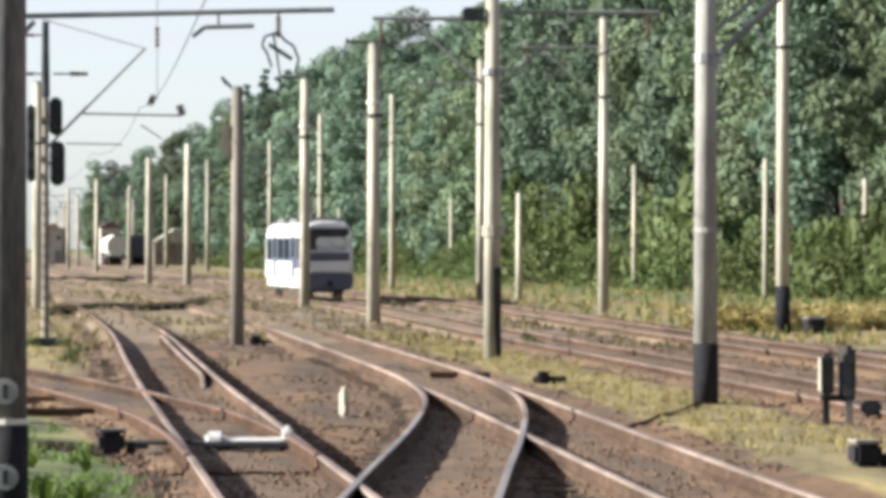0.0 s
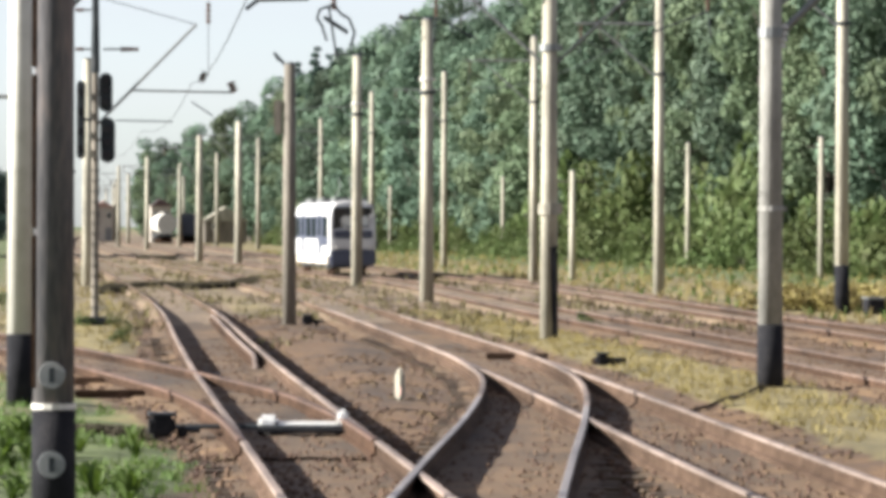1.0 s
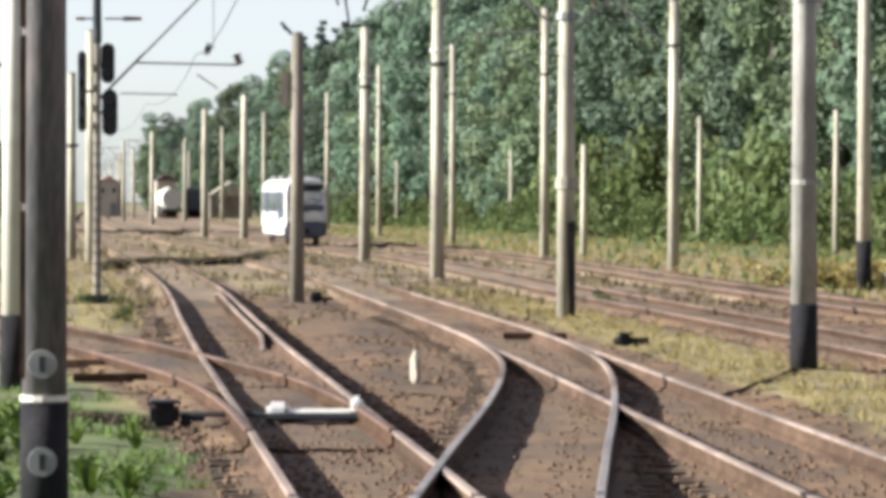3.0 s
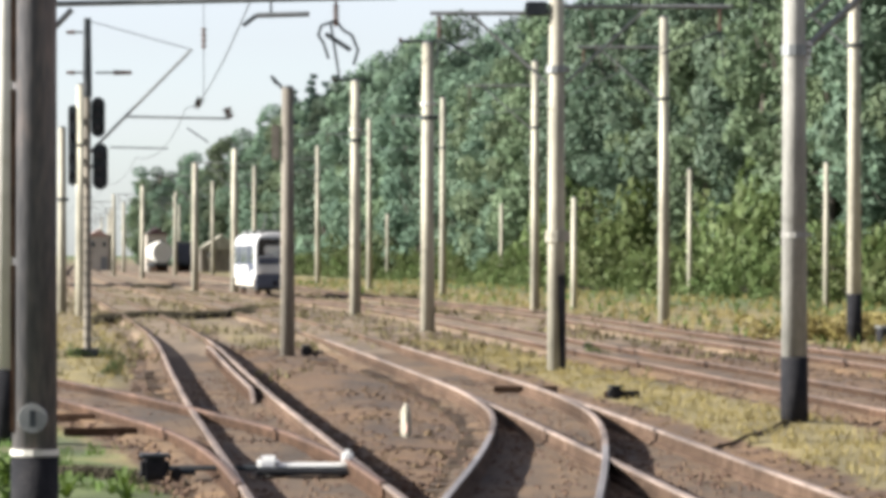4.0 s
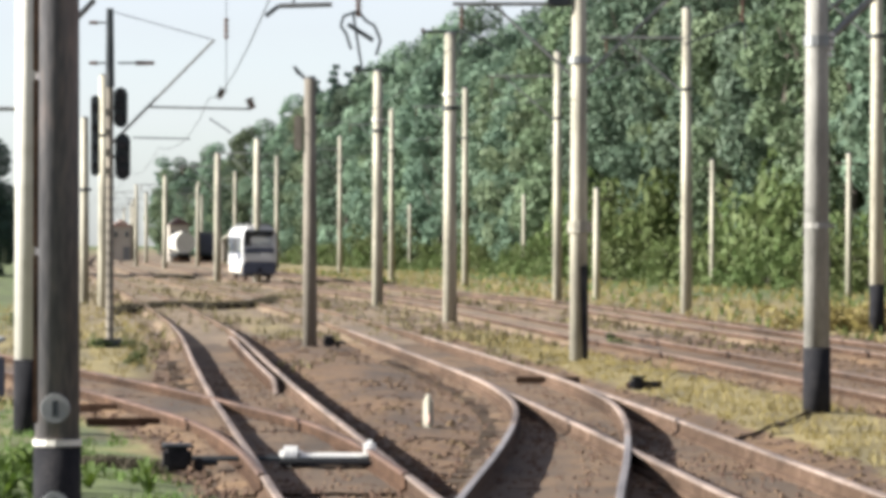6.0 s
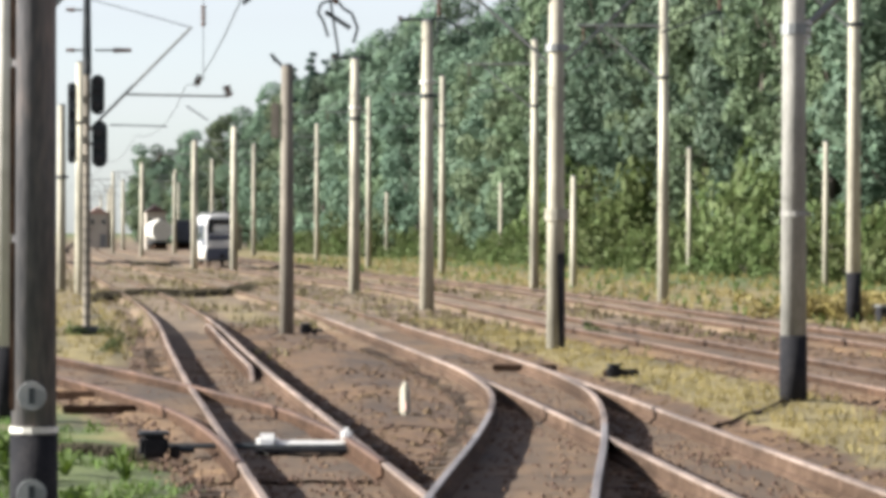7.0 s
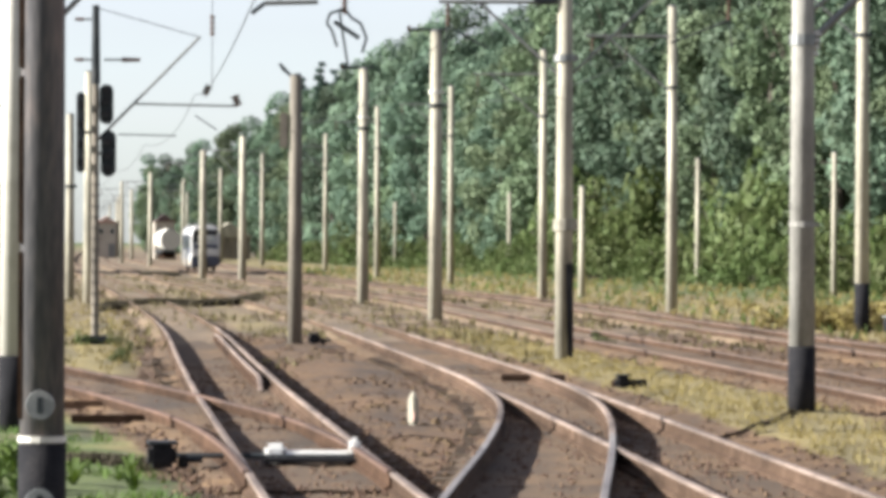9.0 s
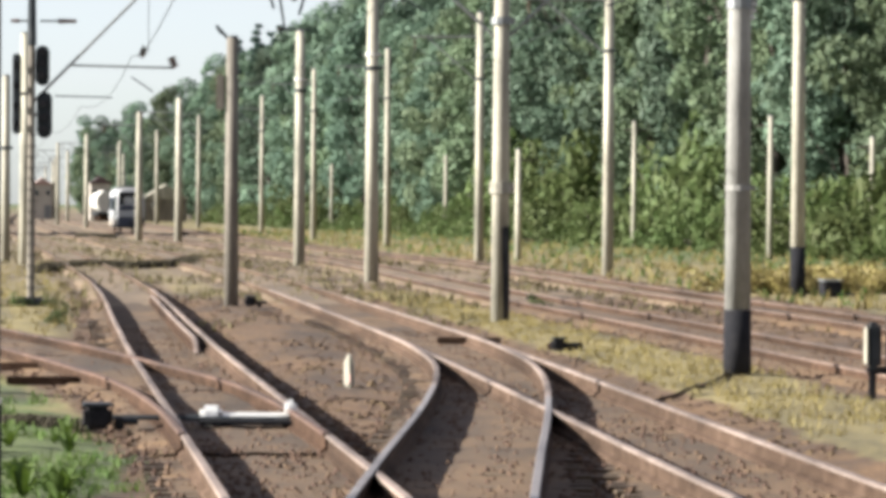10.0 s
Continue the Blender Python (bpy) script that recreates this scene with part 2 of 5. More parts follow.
M = {
    "concrete": material("weathered_concrete", [(0.190, 0.174, 0.134), (0.300, 0.280, 0.218), (0.385, 0.362, 0.285)], 1.2, 30, 0.9, vary=0.1, stretch=(1, 1, 0.3), worn=0.34, long=(1.6, 1.6, 0.9)),
    "grey": material("grey_brown_concrete", [(0.098, 0.085, 0.067), (0.155, 0.136, 0.108), (0.220, 0.193, 0.153)], 1.2, 30, 0.9, stretch=(1, 1, 0.3), worn=0.34, long=(1.6, 1.6, 0.9)),
    "grey_white": material("cool_grey_concrete", [(0.180, 0.174, 0.154), (0.265, 0.257, 0.230), (0.335, 0.325, 0.290)], 1.2, 30, 0.9, stretch=(1, 1, 0.3), worn=0.34, long=(1.6, 1.6, 0.9)),
    "old": material("dark_weathered_concrete", [(0.042, 0.043, 0.050), (0.096, 0.092, 0.094), (0.190, 0.155, 0.142)], 2.0, 25, 0.85, stretch=(1, 1, 0.2), shine=0.12, worn=0.34, long=(1.6, 1.6, 0.9)),
    "black": material("black_tar_paint", [(0.008, 0.008, 0.009), (0.014, 0.014, 0.016), (0.03, 0.028, 0.028)], 3, 40, 0.95, shine=0.12),
    "white": material("white_paint", [(0.377, 0.356, 0.307), (0.478, 0.460, 0.409), (0.528, 0.509, 0.454)], 3, 40, 0.55, bump=0.1),
    "bright": material("bright_white_paint", [(0.58, 0.56, 0.51), (0.74, 0.73, 0.69), (0.80, 0.79, 0.76)], 3, 40, 0.55, bump=0.1),
    "steel": material("grey_painted_steel", [(0.107, 0.113, 0.112), (0.156, 0.162, 0.160), (0.213, 0.211, 0.200)], 3, 30, 0.5, 0.3, bump=0.1),
    "dark": material("dark_grey_metal", [(0.015, 0.018, 0.02), (0.03, 0.035, 0.038), (0.06, 0.06, 0.06)], 3, 30, 0.5, 0.2, bump=0.1, shine=0.12),
    "rust": material("rusty_rail_steel", [(0.018, 0.011, 0.007), (0.042, 0.025, 0.016), (0.080, 0.048, 0.032)], 3, 60, 0.92, 0.0, worn=0.45, shine=0.08),
    "dust_rust": material("dusty_rail_web", [(0.032, 0.020, 0.013), (0.063, 0.041, 0.028), (0.108, 0.073, 0.052)], 3, 60, 0.92, 0.0, worn=0.45, shine=0.08),
    "head": material("worn_rail_head", [(0.125, 0.090, 0.070), (0.195, 0.147, 0.118), (0.275, 0.218, 0.182)], 2, 50, 0.6, 0.15, bump=0.15, worn=0.55),
    "shiny": material("polished_rail_head", [(0.140, 0.112, 0.095), (0.210, 0.185, 0.170), (0.290, 0.272, 0.262)], 2, 50, 0.45, 0.3, bump=0.1, worn=0.45),
    "dull": material("dusty_rail_head", [(0.062, 0.040, 0.028), (0.098, 0.064, 0.046), (0.145, 0.101, 0.074)], 2, 50, 0.75, 0.05, bump=0.1, worn=0.6),
    "dusty": material("dirt_covered_rail", [(0.050, 0.030, 0.017), (0.085, 0.054, 0.032), (0.125, 0.085, 0.054)], 2, 50, 0.9, 0.0, bump=0.2, worn=0.6),
    "rusty_head": material("rust_brown_rail_head", [(0.050, 0.025, 0.015), (0.078, 0.043, 0.028), (0.118, 0.074, 0.052)], 2, 50, 0.75, 0.1, bump=0.1, worn=0.6),
    "sleeper": material("weathered_sleeper", [(0.035, 0.022, 0.011), (0.062, 0.040, 0.021), (0.090, 0.061, 0.031)], 3, 30, 0.9, vary=0.25, stretch=(0.3, 1, 1)),
    "stone": material("ballast_stone", [(0.046, 0.026, 0.014), (0.078, 0.045, 0.026), (0.120, 0.075, 0.045)], 5, 40, 0.95, island=0.3),
    "clod": material("brown_clods", [(0.033, 0.019, 0.008), (0.068, 0.040, 0.020), (0.115, 0.073, 0.036)], 2, 20, 0.95, island=0.35),
    "grass_dry": material("dry_grass", [(0.145, 0.113, 0.038), (0.200, 0.162, 0.056), (0.246, 0.200, 0.075)], 0.4, 8, 0.9, bump=0, island=0.14, translucent=0.25),
    "weed": material("withered_weeds", [(0.067, 0.058, 0.028), (0.115, 0.096, 0.042), (0.182, 0.158, 0.070)], 0.4, 8, 0.9, bump=0, island=0.3, translucent=0.2),
    # dark tone for the dark strips; along the verge it paints a shadow band
    "dark_blade": material("dark_brown_blades", [(0.018, 0.015, 0.007), (0.034, 0.028, 0.013), (0.058, 0.048, 0.024)], 0.4, 8, 0.9, bump=0, island=0.3, translucent=0.1),
    "grass_green": material("green_grass", [(0.030, 0.062, 0.008), (0.060, 0.108, 0.014), (0.100, 0.150, 0.022)], 0.5, 8, 0.8, bump=0, island=0.3, translucent=0.3),
    # teal-grey leaf tone with the haze of distance put into its colour
    "leaf": material("hazy_tree_leaves", [(0.046, 0.080, 0.056), (0.085, 0.126, 0.084), (0.122, 0.165, 0.106)], 0.15, 1.2, 0.6, bump=0, vary=0.42, island=0.14, translucent=0.16, shine=0.12),
    "olive_leaf": material("olive_tree_leaves", [(0.053, 0.082, 0.047), (0.094, 0.128, 0.071), (0.134, 0.168, 0.096)], 0.15, 1.2, 0.6, bump=0, vary=0.36, island=0.14, translucent=0.18, shine=0.12),
    # dark green of the spruces, also painting shade into the trees across the line
    "conifer_and_shade": material("spruce_needles_and_shade_leaves", [(0.018, 0.036, 0.030), (0.032, 0.058, 0.046), (0.050, 0.078, 0.060)], 0.3, 2, 0.7, bump=0, vary=0.2, island=0.2, translucent=0.08, shine=0.12),
    "bush": material("bush_leaves", [(0.046, 0.070, 0.023), (0.080, 0.108, 0.038), (0.122, 0.146, 0.062)], 0.3, 2, 0.6, bump=0, vary=0.3, island=0.2, translucent=0.32, shine=0.12),
    "yellow_leaf": material("yellowing_leaves", [(0.155, 0.128, 0.036), (0.235, 0.192, 0.060), (0.305, 0.246, 0.085)], 0.5, 3, 0.7, bump=0, island=0.25, translucent=0.3),
    "bark": material("tree_bark", [(0.038, 0.032, 0.024), (0.066, 0.054, 0.042), (0.105, 0.088, 0.070)], 1.5, 12, 0.95),
    "body": material("white_coach_paint", [(0.400, 0.396, 0.388), (0.455, 0.450, 0.438), (0.500, 0.490, 0.478)], 0.6, 8, 0.35, bump=0.03),
    "navy": material("dark_blue_grey_paint", [(0.02, 0.025, 0.045), (0.035, 0.042, 0.07), (0.06, 0.065, 0.09)], 1, 12, 0.4, bump=0.05),
    "maroon": material("dark_red_brown_paint", [(0.050, 0.021, 0.022), (0.072, 0.035, 0.034), (0.099, 0.056, 0.053)], 1, 12, 0.45, bump=0.05),
    "beige": material("beige_render", [(0.300, 0.270, 0.225), (0.380, 0.340, 0.285), (0.430, 0.390, 0.330)], 0.6, 8, 0.9),
    "roof": material("pinkish_roof_tiles", [(0.295, 0.178, 0.144), (0.377, 0.243, 0.200), (0.426, 0.292, 0.240)], 0.8, 8, 0.85),
    "glass": material("dark_tinted_glass", [(0.012, 0.016, 0.02), (0.016, 0.022, 0.028), (0.02, 0.03, 0.036)], 1, 8, 0.08, bump=0),
    # pale base colour paints the sky's reflection on the windscreen
    "painted_reflection": material("glass_with_painted_sky_reflection", [(0.44, 0.50, 0.54), (0.52, 0.58, 0.62), (0.58, 0.64, 0.68)], 1, 8, 0.1, 0.3, bump=0),
    "rubber": material("black_rubber", [(0.012, 0.012, 0.012), (0.02, 0.02, 0.02), (0.03, 0.03, 0.03)], 4, 30, 0.8, shine=0.12),
    "ceramic": material("brown_porcelain", [(0.05, 0.03, 0.025), (0.09, 0.05, 0.04), (0.12, 0.07, 0.05)], 4, 30, 0.25, bump=0),
}


def ground_material():
    """Brown gravel, dry grass and green grass, parted by the plan's own cover and by noise."""
    m = bpy.data.materials.new("gravel_and_grass")
    m.use_nodes = True
    n, l = m.node_tree.nodes, m.node_tree.links
    b = n["Principled BSDF"]
    b.inputs["Roughness"].default_value = 0.95
    tc = n.new("ShaderNodeTexCoord")

    def noise_node(s, det=4):
        t = n.new("ShaderNodeTexNoise")
        t.inputs["Scale"].default_value, t.inputs["Detail"].default_value = s, det
        l.new(tc.outputs["Object"], t.inputs["Vector"])
        return t.outputs[0]

    def ramp(src, *stops):
        r = n.new("ShaderNodeValToRGB")
        while len(r.color_ramp.elements) < len(stops):
            r.color_ramp.elements.new(0.5)
        for el, (p, c) in zip(r.color_ramp.elements, stops):
            el.position, el.color = p, (*c, 1)
        l.new(src, r.inputs[0])
        return r.outputs[0]

    def mix(fac, x, y):
        k = n.new("ShaderNodeMix")
        k.data_type = "RGBA"
        l.new(fac, k.inputs[0])
        l.new(x, k.inputs[6])
        l.new(y, k.inputs[7])
        return k.outputs[2]

    gravel = ramp(noise_node(14, 5), (0.34, (0.036, 0.016, 0.006)), (0.5, (0.080, 0.043, 0.015)), (0.66, (0.122, 0.067, 0.027)))
    earth = ramp(noise_node(1.3, 5), (0.38, (0.047, 0.022, 0.009)), (0.64, (0.112, 0.063, 0.024)))
    soil = mix(noise_node(0.5), gravel, earth)
    dry = ramp(noise_node(6, 5), (0.3, (0.110, 0.085, 0.030)), (0.7, (0.192, 0.155, 0.058)))
    # far ground tone: dusty earth with haze put into its colour
    dust_haze = ramp(noise_node(1.6, 6), (0.34, (0.078, 0.052, 0.028)), (0.5, (0.130, 0.092, 0.052)), (0.68, (0.180, 0.131, 0.078)))
    green = ramp(noise_node(5, 5), (0.3, (0.039, 0.058, 0.010)), (0.7, (0.087, 0.111, 0.024)))
    at1, at2, at3 = n.new("ShaderNodeAttribute"), n.new("ShaderNodeAttribute"), n.new("ShaderNodeAttribute")
    at1.attribute_name, at2.attribute_name, at3.attribute_name = "dry", "green", "dust_haze"

    def edged(at):
        k = n.new("ShaderNodeMath")
        k.operation = "MULTIPLY_ADD"
        k.inputs[1].default_value = 1.0
        l.new(at.outputs["Fac"], k.inputs[0])
        s = n.new("ShaderNodeMath")
        s.operation = "SUBTRACT"
        l.new(noise_node(1.1, 5), s.inputs[0])
        s.inputs[1].default_value = 0.5
        l.new(s.outputs[0], k.inputs[2])
        r = n.new("ShaderNodeMapRange")
        r.inputs["From Min"].default_value, r.inputs["From Max"].default_value = 0.35, 0.62
        l.new(k.outputs[0], r.inputs["Value"])
        return r.outputs[0]

    l.new(patches(n, l, tc.outputs["Object"], mix(edged(at2), mix(edged(at1), mix(edged(at3), soil, dust_haze), dry), green), 0.5, 1.4), b.inputs["Base Color"])
    bp = n.new("ShaderNodeBump")
    bp.inputs["Strength"].default_value, bp.inputs["Distance"].default_value = 0.6, 0.03
    l.new(noise_node(20, 4), bp.inputs["Height"])
    l.new(bp.outputs[0], b.inputs["Normal"])
    return m


M["ground"] = ground_material()
M["bed"] = material("brown_track_ballast", [(0.036, 0.019, 0.0075), (0.080, 0.045, 0.018), (0.134, 0.078, 0.033)], 0.9, 13, 0.95, bump=0.8, worn=0.5)
# far ballast tone: dust, with the haze of distance put into the colour
M["dust_haze_bed"] = material("dusty_ballast_with_haze", [(0.083, 0.054, 0.029), (0.130, 0.090, 0.051), (0.178, 0.127, 0.075)], 0.6, 9, 0.95, bump=0.6, worn=0.35)


# ---------- mesh helpers ----------
def link_mesh(name, bm, mat):
    me = bpy.data.meshes.new(name)
    bm.to_mesh(me)
    bm.free()
    for k in (mat if isinstance(mat, (list, tuple)) else [mat]):
        me.materials.append(k)
    return new(name, me)


def part(name, bm, mat, parent, label=""):
    ob = link_mesh(name, bm, mat)
    ob.parent = parent
    return tagged(ob, label)


def root(name, x, y, z=0.0, rz=0.0, label="", category="", group="", kind=""):
    ob = new(name)
    ob.matrix_world = pose(x, y, z, 0, 0, rz)
    return tagged(ob, label, category, group, kind)


def box(bm, c, s, bevel=0.0, rz=0.0):
    m = Matrix.Translation(c) @ Matrix.Rotation(rz, 4, "Z") @ Matrix.Diagonal((*s, 1))
    r = bmesh.ops.create_cube(bm, size=1.0, matrix=m)
    if bevel:
        eds = list({ed for v in r["verts"] for ed in v.link_edges})
        bmesh.ops.bevel(bm, geom=eds, offset=bevel, segments=2, affect="EDGES")
    return bm


def tube(bm, p, q, r0, r1=None, n=8, spin=0.0):
    r1 = r0 if r1 is None else r1
    p, q = Vector(p), Vector(q)
    d = q - p
    m = Matrix.Translation((p + q) / 2) @ d.to_track_quat("Z", "Y").to_matrix().to_4x4() @ Matrix.Rotation(spin, 4, "Z")
    bmesh.ops.create_cone(bm, cap_ends=True, segments=n, radius1=r0, radius2=r1, depth=d.length, matrix=m)
    return bm


def BM():
    return bmesh.new()


def spline(points, step=2.0):
    """A smooth line x(y) through plan points, sampled every step metres."""
    ys, xs = [p[0] for p in points], [p[1] for p in points]
    sl = [(xs[i + 1] - xs[i]) / (ys[i + 1] - ys[i]) for i in range(len(xs) - 1)]
    tg = [sl[0]] + [(sl[i] + sl[i + 1]) / 2 for i in range(len(sl) - 1)] + [sl[-1]]

    def at(y):
        i = max(0, min(len(ys) - 2, sum(1 for v in ys if v <= y) - 1))
        h = ys[i + 1] - ys[i]
        t = (y - ys[i]) / h
        if t < 0 or t > 1:
            return (xs[i] + tg[i] * (y - ys[i])) if t < 0 else (xs[-1] + tg[-1] * (y - ys[-1]))
        return ((2 * t**3 - 3 * t**2 + 1) * xs[i] + (t**3 - 2 * t**2 + t) * h * tg[i] + (-2 * t**3 + 3 * t**2) * xs[i + 1] + (t**3 - t**2) * h * tg[i + 1])

    return at


def samples(y0, y1):
    out, y = [], y0
    while y < y1:
        out.append(y)
        y += 1.0 if y < 110 else (4.0 if y < 250 else 15.0)
    return out + [y1]


# ---------- plan of the tracks: (along, across) of each centre line ----------
LINE_E = spline([(20, 11.3), (76, 7.3), (115, 4.2), (185, -1.1), (216, -4.95), (248, -8.5), (278, -11.7), (301, -13.9), (336, -17.3), (355, -19.1), (450, -27.8), (560, -37.5), (900, -63.0)])
LINE_A = spline([(10, 1.55), (40, -0.67), (53, -1.65), (68, -2.78), (83, -3.85), (121, -6.55), (200, -13.6), (300, -23.0), (450, -37.0), (560, -46.0), (900, -72.0)])
LINE_C = spline([(10, 5.5), (40, 3.66), (48, 3.22), (57, 2.72), (67, 2.15), (83, 1.1), (104, -0.45), (121, -1.75), (185, -7.4), (278, -16.9), (355, -24.4), (450, -33.0), (560, -42.0), (900, -67.0)])
LINE_B = spline([(20, 0.2), (30, 0.55), (40, 1.05), (50, 1.60), (58, 1.93), (64, 2.02), (68, 1.93), (74, 1.68), (83, 1.1)])
LINE_D = spline([(40, -0.67), (50, -1.55), (57, -2.45), (64, -3.8), (70, -5.05), (79, -7.1), (100, -12.2), (140, -22.0)])
LINES = [("A", LINE_A, 14, 900), ("C", LINE_C, 14, 900), ("E", LINE_E, 20, 900), ("F", lambda y: LINE_E(y) + 4.6 + 0.004 * (y - 76), 30, 900), ("B", LINE_B, 20, 82), ("D", LINE_D, 44, 140)]
LINE_F = LINES[3][1]


def smooth(v, lo, hi):
    t = max(0.0, min(1.0, (v - lo) / (hi - lo)))
    return t * t * (3 - 2 * t)


def track_distance(x, y):
    return min([abs(x - f(y)) for _, f, y0, y1 in LINES if y0 - 2 <= y <= y1 + 2] or [99])


def fill(key, y):
    """How high the bed is raised towards a track's rail heads, to fit the camera's view."""
    if key in "EF":
        return 0.11 + 0.02 * smooth(y, 120, 160)
    return 0.04 + 0.05 * smooth(y, 50, 56) if key == "D" else 0.02 + 0.11 * smooth(y, 100, 135)


def cover(x, y):
    """How much dry grass and how much green grass grows at a place of the plan."""
    d = track_distance(x, y)
    a, b, c, e_, f_ = LINE_A(y), LINE_B(y) if y < 82 else LINE_C(y), LINE_C(y), LINE_E(y), LINE_F(y)
    dry = green = 0.0
    if c < x < e_:
        dry = smooth(x - c, 1.75, 2.4) * smooth(e_ - x, 1.2, 1.8) * (1 - 0.75 * smooth(y, 100, 150))
        green = 0.15 * smooth(d, 1.7, 2.4)
    elif x > f_:
        dry = smooth(x - f_, 2.2, 4.0)
        green = 0.75 * smooth(x - f_, 9.0, 16.0)
    elif a < x < c:
        dry = 0.8 * smooth(y, 95, 130) * smooth(d, 1.2, 1.8)
    elif x < a:
        dry = 0.85 * smooth(d, 1.2, 1.9) * smooth(y, 62, 95)
        if 44 < y < 100:
            out = smooth(LINE_D(y) - x, 1.1, 2.0)
            dry = max(dry, 0.95 * out)
            green = 0.55 * out
        green += smooth(-x - 0.4, 1.3, 2.4) * (1 - smooth(y, 42, 50)) + smooth(LINE_A(y) - x, 4, 7.5) * 0.9 * smooth(y, 60, 90)
    # far yard paled with distance, as painted haze over dusty earth
    dust_haze = smooth(y, 92, 150) if a - 9 < x < f_ + 2.5 else 0.0
    return dry * (1 - 0.45 * dust_haze), min(1.0, green), dust_haze


def ground_z(x, y):
    d, key = min([(abs(x - f(y)), k) for k, f, y0, y1 in LINES if y0 - 2 <= y <= y1 + 2] or [(9, "A")]) if y < 260 else (9, "A")
    n = noise.noise((x * 0.5, y * 0.35, 0)) * 0.05 + noise.noise((x * 1.7, y * 1.2, 5)) * 0.025
    up = fill(key, y)
    return -0.16 + up + 1.5 * n * smooth(d, 0.9, 1.8) + (0.13 - up) * smooth(d, 1.2, 2.4)


def build_ground():
    ys = [-60, 0, 15, 25] + list(np.arange(30, 80, 0.7)) + list(np.arange(80, 150, 1.6)) + list(np.arange(150, 420, 6)) + [450, 520, 620, 760, 950, 1300, 2000, 3200, 4800]
    us = [-900, -400, -180, -90, -50, -30] + list(np.arange(-20, 24, 0.45)) + [26, 30, 40, 60, 100, 200, 420, 900]
    verts, dry, green, dust_haze = [], [], [], []
    for y in ys:
        shift = -0.09 * max(0, min(y, 900) - 40)
        for u in us:
            x = u + shift
            near = 25 < y < 420 and abs(u) < 30
            verts.append((x, y, ground_z(x, y) if near else -0.03))
            p = cover(x, y) if y > 0 else (0.5, 0.5, 0.0)
            dry.append(p[0])
            green.append(p[1])
            dust_haze.append(p[2])
    k = len(us)
    faces = [(i * k + j, i * k + j + 1, (i + 1) * k + j + 1, (i + 1) * k + j) for i in range(len(ys) - 1) for j in range(k - 1)]
    me = bpy.data.meshes.new("ground")
    me.from_pydata(verts, [], faces)
    for nm, vals in (("dry", dry), ("green", green), ("dust_haze", dust_haze)):
        me.attributes.new(nm, "FLOAT", "POINT").data.foreach_set("value", vals)
    me.polygons.foreach_set("use_smooth", [True] * len(faces))
    me.materials.append(M["ground"])
    tagged(new("ground", me), "brown gravelly railway ground with patches of dry and green grass", "ground", kind="structure")


build_ground()

RAIL_PROFILE = [(-0.07, -0.1), (0.07, -0.1), (0.07, -0.03), (0.012, 0.0), (0.012, 0.12), (0.04, 0.125), (0.04, 0.155), (0.032, 0.16), (-0.032, 0.16), (-0.04, 0.155), (-0.04, 0.125), (-0.012, 0.12), (-0.012, 0.0), (-0.07, -0.03)]


def rail_mesh(line, off, y0, y1, lift, sink=lambda y: 0.0, worn_to=118):
    bm = BM()
    prev = None
    for y in samples(y0, y1):
        x = line(y)
        s = line(y + 0.5) - line(y - 0.5)
        nx, ny = 1 / math.hypot(1, s), -s / math.hypot(1, s)
        wob = noise.noise((y * 0.12, off * 3, lift * 900)) * 0.008
        ring = [bm.verts.new((x + (off + px + wob) * nx, y + (off + px) * ny, pz + lift - sink(y))) for px, pz in RAIL_PROFILE]
        if prev:
            m = len(ring)
            for i in range(m):
                fc = bm.faces.new((prev[i], prev[(i + 1) % m], ring[(i + 1) % m], ring[i]))
                fc.material_index = (1 if y < worn_to + 14 * noise.noise((off, lift * 300, y * 0.02)) else 2) if i in (6, 7, 8, 9) else 0
        else:
            bm.faces.new(ring)
        prev = ring
    bm.faces.new(prev)
    bmesh.ops.recalc_face_normals(bm, faces=bm.faces)
    return bm


def bed_mesh(key, line, y0, y1, lift, half=1.3):
    bm = BM()
    prev = None
    for y in samples(y0, y1):
        x = line(y)
        s = line(y + 0.5) - line(y - 0.5)
        nx, ny = 1 / math.hypot(1, s), -s / math.hypot(1, s)
        row = []
        for k, (px, pz) in enumerate(((-1.0, -0.12), (-0.78, -0.01), (-0.45, 0.005), (-0.2, -0.005), (0.0, 0.01), (0.2, -0.005), (0.45, 0.005), (0.78, -0.01), (1.0, -0.12))):
            j = noise.noise((y * 0.6, k * 2.1, lift * 700)) * (0.22 if k in (0, 1, 7, 8) else 0.05)
            q = half * px + j
            row.append(bm.verts.new((x + q * nx, y + q * ny, pz + lift - 0.09 + (fill(key, y) if 0 < k < 8 else 0.0) + noise.noise((x + q, y * 0.9, 3)) * 0.02)))
        if prev:
            for i in range(len(row) - 1):
                fc = bm.faces.new((prev[i], prev[i + 1], row[i + 1], row[i]))
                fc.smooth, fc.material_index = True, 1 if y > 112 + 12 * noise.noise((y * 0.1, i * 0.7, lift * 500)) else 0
        prev = row
    return bm


SLEEPER = None


def sleeper_mesh():
    global SLEEPER
    if SLEEPER is None:
        bm = BM()
        box(bm, (0, 0, -0.06), (2.5, 0.24, 0.16), 0.012)
        SLEEPER = bpy.data.meshes.new("sleeper")
        bm.to_mesh(SLEEPER)
        bm.free()
        SLEEPER.materials.append(M["sleeper"])
    return SLEEPER


